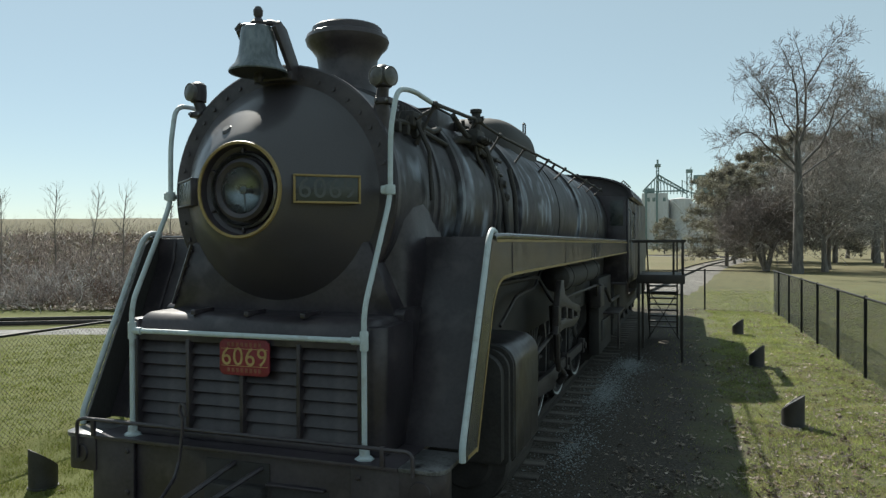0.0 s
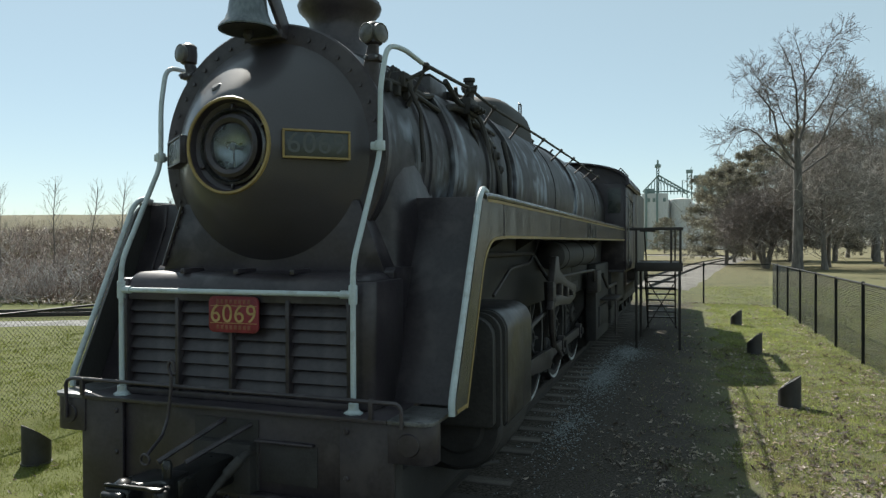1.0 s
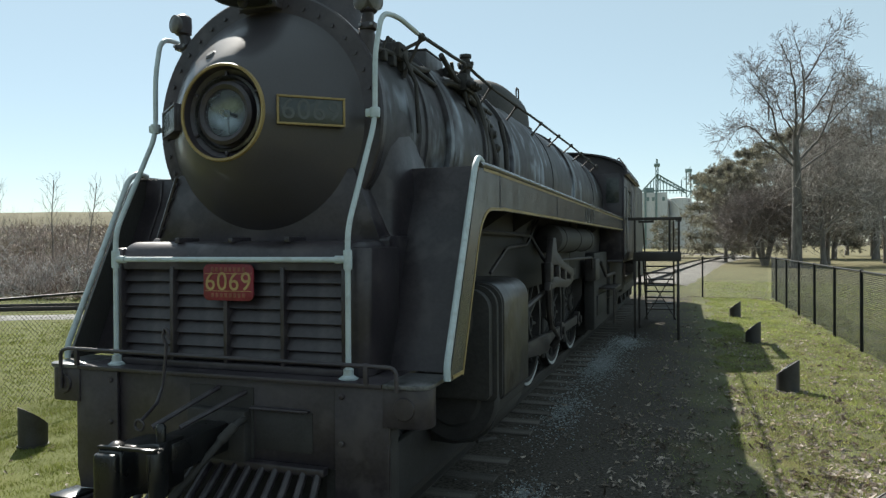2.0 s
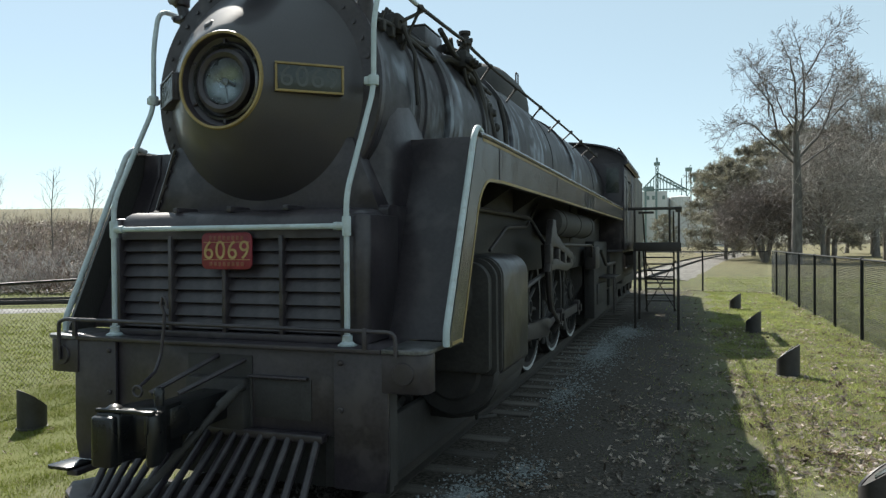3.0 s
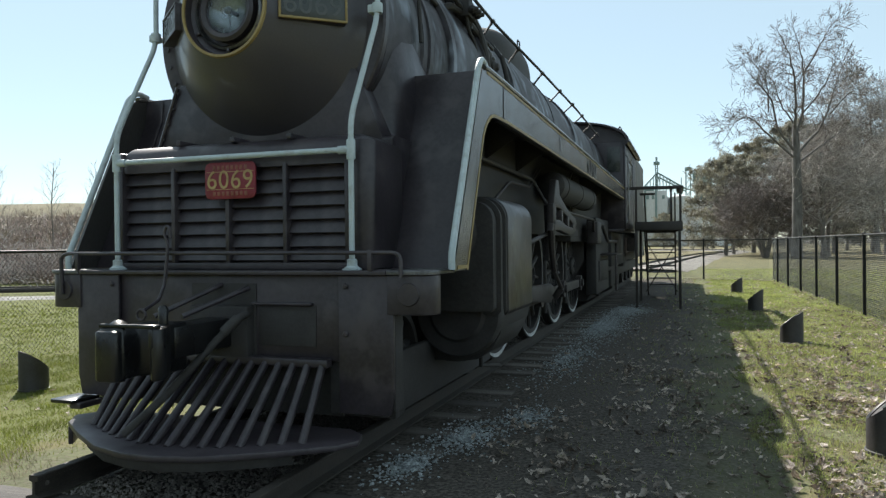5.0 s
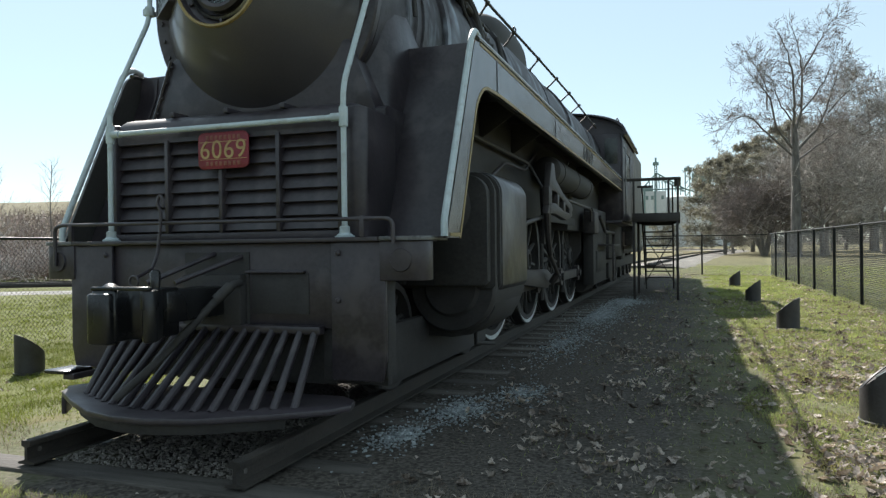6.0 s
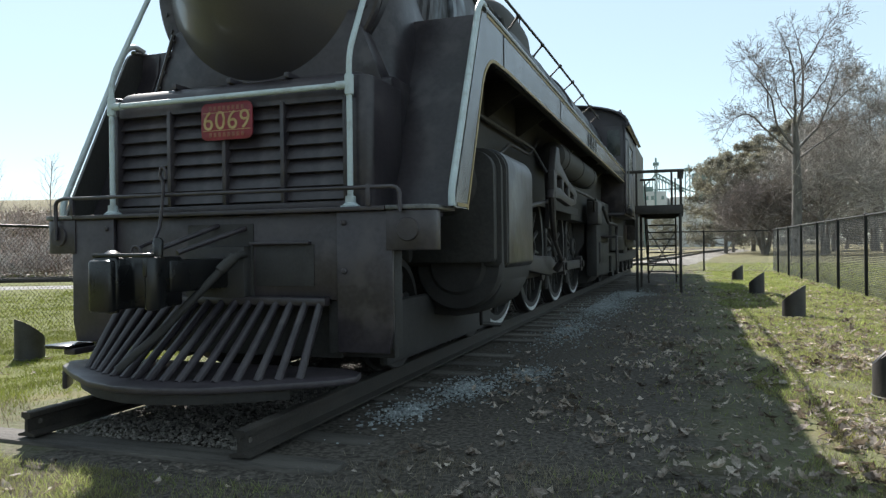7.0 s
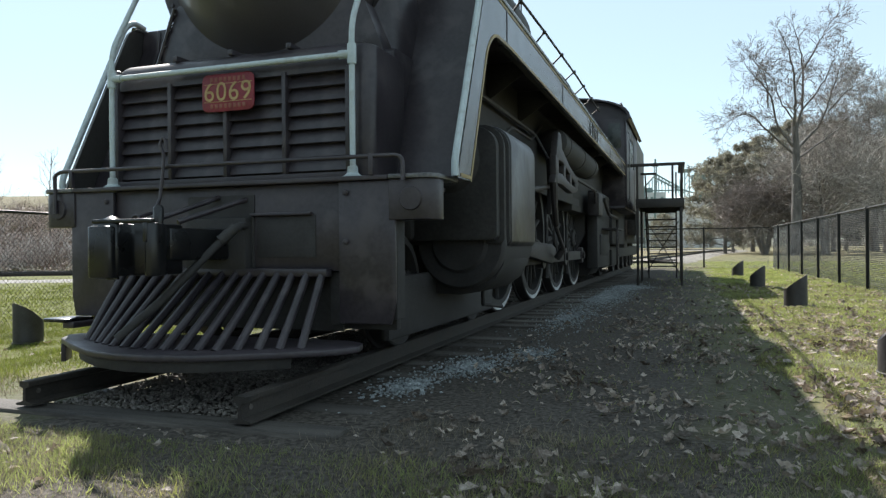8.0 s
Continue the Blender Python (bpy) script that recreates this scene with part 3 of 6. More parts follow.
def digits(text, size, depth, material, parent, m, label, pitch):
    """One raised figure after another, each an object of its own."""
    for k, ch in enumerate(text):
        me = lettering(ch, size, depth, "digit")
        me.materials.append(material)
        part("digit", me, material, parent, label).matrix_local = m @ Matrix.Translation(((k - (len(text) - 1) / 2) * pitch, 0, 0))


def number_board(s):
    a = Vector((.405, .02, 0))
    b = Vector((.775, .325, 0))
    mid, d = (a + b) / 2, (b - a)
    w, h = d.length, .205
    e = part("number_board", box(-w / 2, w / 2, -.03, .05, -h / 2, h / 2, .008), BLACK, loco, "framed number board on the nose")
    ang = math.degrees(math.atan2(d.y, d.x))
    e.matrix_local = pose(mid.x * s, mid.y, ZB + .0, 0, 0, ang * s)
    fr = box(-w / 2, w / 2, -.042, -.02, h / 2 - .016, h / 2, .003)
    box(-w / 2, w / 2, -.042, -.02, -h / 2, -h / 2 + .016, .003, fr)
    box(-w / 2, -w / 2 + .016, -.042, -.02, -h / 2 + .016, h / 2 - .016, .003, fr)
    box(w / 2 - .016, w / 2, -.042, -.02, -h / 2 + .016, h / 2 - .016, .003, fr)
    part("frame", fr, GOLD if s > 0 else BLACK, e, "dull gold frame" if s > 0 else "dark frame")
    part("panel", box(-w / 2 + .018, w / 2 - .018, -.034, -.028, -h / 2 + .018, h / 2 - .018, .001), BOARD, e)
    digits("6069", .205, .001, DIGIT, e, pose(0, -.0355, 0, 90, 0, 0), "faded grey figure", .107)


number_board(1)
number_board(-1)


def bell():
    prof = [(.02, 4.455), (.105, 4.455), (.122, 4.445), (.130, 4.41), (.136, 4.32), (.148, 4.24), (.172, 4.18), (.205, 4.145), (.217, 4.125), (.215, 4.115), (.195, 4.12), (.13, 4.20), (.10, 4.40), (.02, 4.42)]
    b = part("bell", lathe(prof, "z", (0, .22, 0), 56), BELL, loco, "tarnished bronze bell above the nose")
    yk = tube(fillet([(-.17, .22, 4.46), (-.14, .22, 4.48), (.12, .22, 4.48), (.17, .22, 4.46)], .04), .022, 10)
    tube([(-.185, .22, 4.45), (-.14, .22, 4.49)], .028, 10, yk)
    lathe([(.05, 4.455), (.06, 4.49), (.04, 4.51), (.022, 4.53), (.034, 4.55), (.036, 4.585), (.02, 4.61), (.001, 4.615)], "z", (0, .22, 0), 20, yk)
    part("yoke", yk, BLACK, b, "black yoke with a finial")
    arm = bmesh.new()
    for s in (-1, 1):
        prism([(.18, 4.44), (.25, 4.50), (.34, 4.46), (.52, 4.22), (.62, 4.12), (.42, 4.14)], "x", s * .155 - .018, s * .155 + .018, .006, arm)
    box(-.17, .17, .40, .62, 4.10, 4.18, .01, arm)
    part("bracket", arm, BLACK, b, "forged black bell bracket")
    tube_b = lathe([(.02, 4.36), (.03, 4.12), (.04, 4.08), (.02, 4.05)], "z", (0, .22, 0), 14)
    part("clapper", tube_b, SOOT, b)
    # dark lining just under the metal imitates shade within the bell
    part("bell_shade_lining", lathe([(.191, 4.1165), (.126, 4.197), (.096, 4.396), (.001, 4.415)], "z", (0, .22, 0), 56), SOOT, b, "dark lining standing for shade inside the bell")


bell()


def boiler():
    prof = [(.93, .56), (.985, .56), (.99, 1.25), (1.01, 1.27), (1.015, 1.95), (1.05, 2.0), (1.07, 2.1), (1.085, 2.9), (1.08, 3.1), (1.085, 4.1), (1.105, 4.16), (1.11, 5.2), (1.13, 5.3), (1.145, 8.4), (1.17, 8.6), (1.18, 13.2), (.9, 13.2)]
    b = part("boiler", lathe(prof, "y", (0, 0, ZB), 96), JACKET, loco, "streaked dark boiler jacket with bands")
    for y, w, r in ((.62, .10, .993), (1.42, .09, 1.028), (1.95, .12, 1.062), (2.95, .09, 1.108), (4.12, .14, 1.128), (6.6, .04, 1.147), (8.5, .09, 1.185), (11.1, .04, 1.187)):
        part("boiler_band", lathe([(r - .03, y - w / 2), (r, y - w / 2 + .012), (r, y + w / 2 - .012), (r - .03, y + w / 2)], "y", (0, 0, ZB), 96), JACKET, b)
    # stack with a flared cap
    st = [(.40, 4.05), (.35, 4.12), (.295, 4.22), (.272, 4.35), (.272, 4.50), (.285, 4.58), (.33, 4.645), (.375, 4.69), (.39, 4.735), (.375, 4.775), (.33, 4.80), (.325, 4.845), (.31, 4.86), (.275, 4.85), (.26, 4.60), (.24, 4.3), (.001, 4.25)]
    part("smokestack", lathe(st, "z", (0, 1.68, 0), 64), BLACK, loco, "short flared black smokestack")
    # sheet casings behind the stack
    for s in (-1, 1):
        c = part("casing_box", box(s * .55 - .22, s * .55 + .24, 1.98, 2.48, 3.80, 4.12, .03), CYLP, loco, "boxy sheet-metal casing on the boiler top")
        part("casing_lid", box(s * .55 - .21, s * .55 + .23, 2.0, 2.46, 4.122, 4.14, .006), SOOT, c)
    # long low dome, rounded on every side
    dm = bmesh.new()
    bmesh.ops.create_uvsphere(dm, u_segments=40, v_segments=24, radius=1)
    for v in dm.verts:
        p = v.co
        e = [math.copysign(abs(c) ** .55, c) for c in p]
        v.co = Vector((e[0] * .73, 6.2 + e[1] * 1.22, 4.02 + e[2] * .65))
    d = part("sand_dome", dm, SOOT, loco, "long low black sand dome")
    part("lifting_eye", tube(fillet([(.60, 6.45, 4.5), (.60, 6.45, 4.70), (.60, 6.60, 4.70), (.60, 6.60, 4.5)], .03), .012, 8), BLACK, d)
    turret = box(-.18, .18, 9.3, 9.8, 4.30, 4.48, .03)
    for dy in (0, .18, .36):
        lathe([(.03, 4.46), (.03, 4.56), (.05, 4.57), (.05, 4.60), (.02, 4.62)], "z", (.1, 9.38 + dy, 0), 12, turret)
    part("safety_valves", turret, SOOT, loco, "cluster of safety valves")
    part("whistle", tube([(.3, 10.6, 4.25), (.3, 10.6, 4.45), (.36, 10.62, 4.52)], [.02, .03, .02], 10), SOOT, loco)


boiler()


def marker_lamp(s):
    c = Vector((s * (.875 if s > 0 else .785), .53, 4.085))
    bm = lathe([(.001, -.082), (.05, -.078), (.066, -.066), (.070, 0), (.066, .066), (.05, .082), (.022, .094), (.001, .097)], "z", c, 28)
    tube([c + Vector((-s * .05, .06, -.36)), c + Vector((-s * .02, .02, -.14)), c + Vector((0, 0, -.06))], [.085, .05, .042], 12, bm)
    box(c.x - .06, c.x + .06, c.y - .04, c.y + .06, c.z - .20, c.z - .15, .01, bm)
    m = part("marker_lamp", bm, BLACK, loco, "small black marker lamp with pale lenses")
    for k in (-1, 1):
        part("bolt", lathe([(.012, -.012), (.012, .0), (.006, .006)], "y", (c.x + k * .045, c.y - .045, c.z - .175), 8), STEEL, m)
    for ang in (-24, 72) if s > 0 else (20,):
        l = part("lens", lathe([(.068, -.02), (.073, .0), (.073, .016), (.066, .020), (.062, .016), (.05, .023), (.001, .029)], "z", (0, 0, 0), 32), LENS, m, "pale round lens")
        l.matrix_local = Matrix.Translation(c) @ pose(0, 0, 0, 90, 0, ang if s > 0 else -ang) @ Matrix.Translation((0, 0, .066))


marker_lamp(1)
marker_lamp(-1)


def side_sheet(s):
    """The grey skirt with its gold lines, the sloped wing ahead of it and the running board, on one side."""
    xo = s * 1.625
    x0, x1 = sorted((s * 1.600, xo))
    corner = fillet([(0, .44, 1.39), (0, .96, 2.55), (0, 1.6, 2.575)], .27, 10)
    inner = [(p.y, p.z) for p in corner] + [(13.6, 2.60)]
    outer = [(p.y, p.z) for p in fillet([(0, .14, 1.39), (0, .86, 2.90), (0, 1.3, 2.905)], .12, 6)] + [(13.6, 2.88)]
    poly = outer + list(reversed(inner))
    sk = part("side_skirt", prism(poly, "x", x0, x1), SKIRT, loco, "grey painted skirt with gold edge lines")
    p0, p1 = sorted((xo, xo + s * .004))
    q0, q1 = sorted((xo + s * .001, xo + s * .005))
    part("gold_line", ribbon([(y, z - .035) for y, z in outer[7:]], .022, p0, p1), GOLD, sk, "dull gold lining stripe")
    mid = [(p[0] - .018 if p[1] < 2.5 else p[0], p[1] + (.0 if p[1] < 2.5 else .014)) for p in inner]
    part("gold_line", ribbon(mid, .024, p0, p1), GOLD, sk, "dull gold lining stripe")
    part("gold_line", ribbon([(.20, 1.412), (.43, 1.412)], .024, q0, q1), GOLD, sk)
    part("edge_roll", tube([(s * 1.615, y, z) for y, z in outer[5:]], .026, 10), SKIRT, sk, "rolled top edge")
    for y in (1.478, 4.2, 6.9, 9.6, 12.2):
        part("panel_joint", box(p0, p1 + .001, y - .006, y + .006, 2.585, 2.87, 0), BLACK, sk)
    lip0, lip1 = sorted((s * 1.54, s * 1.602))
    part("stiffener", box(lip0, lip1, 1.5, 13.6, 2.585, 2.60, .003), SOOT, sk)
    digits("6069", .375, .001, TYRE_WHITE, sk, Matrix.Translation((xo + s * .002, 7.145, 2.722)) @ pose(0, 0, 0, 90, 0, 90 * s), "pale painted edge of a figure", .30)
    digits("6069", .35, .001, HOSE_AND_SHADE, sk, Matrix.Translation((xo + s * .005, 7.12, 2.727)) @ pose(0, 0, 0, 90, 0, 90 * s), "black painted figure", .30)
    # pale pipe up the front edge of the wing
    pts = fillet([(s * 1.61, .13, 1.40), (s * 1.61, .13, 1.50), (s * 1.61, .80, 2.88), (s * 1.605, .90, 2.955), (s * 1.60, 1.02, 2.93)], .14, 6)
    part("wing_handrail", tube(pts, .024, 12), WHITE, loco, "pale painted pipe along the wing's edge")
    # sheet set back between the skirt and the smokebox
    a0, a1 = sorted((s * .80, s * 1.598))
    w = part("wing_sheet", prism([(.40, 1.40), (.99, 2.70), (1.01, 2.90), (1.06, 2.90), (1.06, 2.66), (.48, 1.40)], "x", a0, a1, .004), BLACK, loco, "sloped black sheet set back beside the smokebox")
    if s < 0:
        part("sheet_seam", box(min(s * .95, s * 1.59), max(s * .95, s * 1.59), .862, .90, 2.395, 2.402, .001), STEEL, w)
    for x in (1.20, 1.42) if s < 0 else ():
        fold = prism([(.392, 1.40), (.98, 2.70), (1.0, 2.89), (.995, 2.68), (.41, 1.40)], "x", s * x - .012, s * x + .012)
        part("sheet_fold", fold, BLACK, w)
    # side sheet that carries the smokebox's curve down to the deck
    fl, rows = bmesh.new(), []
    for k in range(15):
        z = 1.402 + 1.85 * k / 14
        f = max(0.0, (z - 1.4) / 1.85)
        xf, xr = 1.055 - .09 * f ** 1.4, 1.125 - .155 * f ** 2.4
        rows.append([fl.verts.new((s * x, y, z)) for x, y in ((.80, .60), (xf - .06, .66), (xf - .015, .71), (xf + .4 * (xr - xf), .85), (xr, 1.06), (xr - .045, 1.5), (.80, 1.5))])
    for p, q in zip(rows, rows[1:]):
        for i in range(len(p)):
            j = (i + 1) % len(p)
            fl.faces.new((p[i], p[j], q[j], q[i]))
    fl.faces.new(rows[0])
    fl.faces.new(rows[-1])
    part("saddle_sheet", fl, BLACK, loco, "smooth black sheet from the smokebox down to the deck", angle=50)
    rb0, rb1 = sorted((s * .95, s * 1.60))
    part("running_board", box(rb0, rb1, 1.065, 13.6, 2.83, 2.87, .004), BLACK, loco, "black running board")
    # added dark sheet: imitates the shade below the running board
    bp0, bp1 = sorted((s * 1.02, s * 1.06))
    part("shade_sheet", box(bp0, bp1, 2.0, 9.4, 1.7, 2.83, .004), HOSE_AND_SHADE, loco, "dark sheet added to stand for shade under the running board")


side_sheet(1)
side_sheet(-1)


def front_handrails():
    for s in (1, -1):
        up = [(1.0, .36), (1.0, .37), (1.015, .46), (1.045, .70)] if s > 0 else [(.945, .385), (.945, .39), (.95, .46), (.96, .70)]
        pts = fillet([(s * .97, -.02, 1.42), (s * .97, -.02, 2.40)] + [(s * x, y, z) for (x, y), z in zip(up, (3.18, 3.66, 3.98, 4.01))] + [(s * 1.06, 1.05, 3.985)], .11, 6)
        h = part("front_handrail", tube(pts, .0195, 14), WHITE, loco, "pale painted pipe handrail at the nose")
        foot = lathe([(.055, 1.402), (.055, 1.415), (.035, 1.43), (.034, 1.47), (.026, 1.475)], "z", (s * .97, -.02, 0), 18)
        box(s * .97 - .06, s * .97 + .06, -.05, .01, 1.40, 1.412, .003, foot)
        part("foot_flange", foot, WHITE, h)
        tee = lathe([(.028, 2.13), (.030, 2.14), (.030, 2.25), (.028, 2.26)], "z", (s * .97, -.02, 0), 16)
        lathe([(.028, -.09), (.028, 0)], "x", (s * .97 - (0 if s > 0 else -.09), -.02, 2.195), 16, tee)
        part("tee_joint", tee, WHITE, h)
        cl = lathe([(.036, 3.20), (.038, 3.21), (.038, 3.26), (.036, 3.27)], "z", (s * up[0][0], up[0][1], 0), 16)
        box(min(s * 1.0, s * .93), max(s * 1.0, s * .93), up[0][1] - .02, up[0][1] + .04, 3.205, 3.265, .01, cl)
        tube([(s * .96, .38, 3.235), (s * .92, .52, 3.235)], .022, 10, cl)
        part("clamp", cl, WHITE, h, "clamp holding the pipe to the smokebox")
    part("cross_rail", tube([(-.97, -.02, 2.195), (.97, -.02, 2.195)], .0195, 14), WHITE, loco, "pale painted cross rail above the grille")
    # dark handrail along the boiler with its posts
    for s in (1, -1):
        line = fillet([(s * 1.06, 1.05, 3.985), (s * 1.02, 2.2, 4.06), (s * 1.0, 2.55, 4.10), (s * 1.0, 2.8, 4.08), (s * 1.005, 3.6, 4.06), (s * 1.06, 6.0, 4.06), (s * 1.11, 9.0, 4.05), (s * 1.10, 12.5, 4.04)], .12, 4)
        hr = part("boiler_handrail", tube(line, .017, 10), SOOT, loco, "dark handrail along the boiler side")
        for y in (1.15, 2.5, 3.5, 4.7, 6.1, 7.4, 8.6, 9.8, 11.0, 12.2):
            a = radians(27 if y < 2 else 36)
            r0 = 1.0 if y < 1.9 else 1.08 if y < 5 else 1.13
            p = Vector((s * (r0 * math.cos(a)), y - (0 if y < 2 else .06), ZB + r0 * math.sin(a) - .02))
            q = Vector((s * (1.06 if y < 2 else 1.0 + .11 * step(3.4, 9, y)), y, 3.985 if y < 2 else 4.065))
            bm = tube([p, p.lerp(q, .25), p.lerp(q, .8), q], [.026, .014, .013, .026], 8)
            bmesh.ops.create_icosphere(bm, subdivisions=2, radius=.031, matrix=Matrix.Translation(q))
            part("handrail_post", bm, SOOT, hr)
    vb = lathe([(.05, 3.90), (.05, 4.0), (.075, 4.02), (.075, 4.05), (.045, 4.07), (.045, 4.11), (.06, 4.12), (.06, 4.15), (.02, 4.16)], "z", (1.1, 2.45, 0), 16)
    tube([(1.02, 2.45, 4.06), (1.18, 2.45, 4.06)], .022, 8, vb)
    tube([(1.10, 2.46, 4.02), (1.02, 2.5, 3.90), (.95, 2.6, 3.80)], .035, 10, vb)
    tube([(1.10, 2.45, 3.97), (1.03, 2.5, 3.86), (1.0, 2.62, 3.74)], [.04, .045, .035], 10, vb)
    shift = Matrix.Translation((-.11, .12, .045))
    bmesh.ops.transform(vb, matrix=shift, verts=vb.verts)
    part("valve", vb, SOOT, loco, "sooty valve fitting on the handrail")
    brace = tube(fillet([(1.085, 1.75, 3.975), (1.08, 2.15, 3.86), (1.06, 2.42, 3.86)], .06, 4), .026, 8)
    tube([(1.085, 2.05, 3.985), (1.08, 2.12, 3.88)], .018, 8, brace)
    bmesh.ops.transform(brace, matrix=shift, verts=brace.verts)
    part("rail_brace", brace, SOOT, loco, "sloping brace under the handrail")
    tur = box(.93, 1.10, 2.34, 2.60, 3.80, 3.97, .02)
    for y in (2.36, 2.46, 2.56):
        lathe([(.03, 0), (.04, .015), (.04, .05), (.025, .07), (.02, .10)], "x", (1.09, y, 3.86), 10, tur)
    tube(fillet([(1.0, 2.58, 3.86), (1.02, 2.85, 3.82), (1.07, 3.0, 3.66), (1.10, 3.02, 3.35)], .08, 4), .026, 8, tur)
    tube(fillet([(1.05, 2.40, 3.82), (1.06, 2.45, 3.68), (1.08, 2.62, 3.58), (1.10, 2.66, 3.2)], .08, 4), .02, 8, tur)
    bmesh.ops.transform(tur, matrix=Matrix.Translation((-.06, .12, .02)), verts=tur.verts)
    part("steam_manifold", tur, SOOT, loco, "sooty manifold with small valves and pipes")
    bits = bmesh.new()
    for k in range(9):
        y, a = 2.72 + .075 * k, radians(37 - 2.2 * k)
        lathe([(.016, 0), (.026, .01), (.026, .035), (.014, .05)], "x", (1.085 * math.cos(a), y, ZB + 1.085 * math.sin(a)), 8, bits)
    part("oil_fittings", bits, STEEL, loco, "small bright worn oil fittings")
    for y in (.80, .98, 1.18, 1.34):
        clamp = box(.80, .90, y - .03, y + .03, 3.72, 3.80, .008)
        tube([(.86, y, 3.80), (.88, y + .02, 3.88)], .014, 6, clamp)
        part("smokebox_clamp", clamp, SOOT, loco)
    shoulder = tube(fillet([(.84, .62, 3.78), (.87, .9, 3.82), (.88, 1.4, 3.80), (.90, 1.9, 3.76)], .1, 4), .022, 8)
    tube([(.93, 1.05, 3.86), (1.07, 1.20, 3.98)], .016, 6, shoulder)
    part("shoulder_pipe", shoulder, SOOT, loco, "pipe along the smokebox shoulder")
    fit = box(.72, .92, 1.02, 1.22, 3.80, 3.93, .015)
    for y in (1.06, 1.12, 1.18):
        lathe([(.022, 3.92), (.022, 3.97), (.012, 3.99)], "z", (.80, y, 0), 6, fit)
    tube([(.82, 1.2, 3.86), (.86, 1.6, 3.84), (.80, 1.98, 3.92)], .03, 8, fit)
    tube([(.92, 1.1, 3.84), (1.02, 1.12, 3.6), (1.03, 1.15, 3.2)], .018, 8, fit)
    part("bolted_fitting", fit, SOOT, loco, "bolted fitting and pipes behind the nose")
    drop = tube(fillet([(.80, 2.46, 4.02), (.92, 2.7, 4.0), (1.0, 2.95, 3.80), (1.06, 3.0, 3.5), (1.09, 3.02, 2.9)], .12, 5), .045, 10)
    part("casing_pipe", drop, SOOT, loco, "pipe curving down from the casing")
    clump = bmesh.new()
    for k in range(7):
        a = radians(32 + 4 * (k % 3))
        y = 2.72 + .11 * k
        lathe([(.035, 0), (.05, .02), (.05, .06), (.03, .09), (.02, .12)], "x", (1.03 * math.cos(a), y, ZB + 1.03 * math.sin(a)), 10, clump)
    tube([(.95, 2.6, 3.82), (.97, 3.6, 3.78)], .022, 8, clump)
    part("lubricator", clump, SOOT, loco, "row of small oil fittings")
    pipe = tube(fillet([(.80, 2.15, 3.72), (.90, 2.2, 3.86), (.95, 2.5, 3.87), (1.0, 3.2, 3.7), (1.10, 3.35, 3.2), (1.12, 3.35, 2.9)], .15, 5), .035, 10)
    part("feed_pipe", pipe, SOOT, loco)
    chk = lathe([(.06, 0), (.075, .03), (.075, .07), (.045, .09), (.035, .12)], "x", (1.0, 3.3, 3.50), 18)
    lathe([(.05, 0), (.06, .03), (.06, .06), (.03, .08)], "x", (.98, 3.12, 3.58), 14, chk)
    lathe([(.04, 0), (.05, .03), (.05, .07), (.02, .10)], "x", (1.03, 3.42, 3.36), 14, chk)
    part("check_valve", chk, SOOT, loco)
    part("feed_pipe", tube(fillet([(1.07, 3.62, 3.70), (1.14, 3.62, 3.4), (1.16, 3.62, 2.9)], .1, 5), .028, 10), SOOT, loco)


front_handrails()


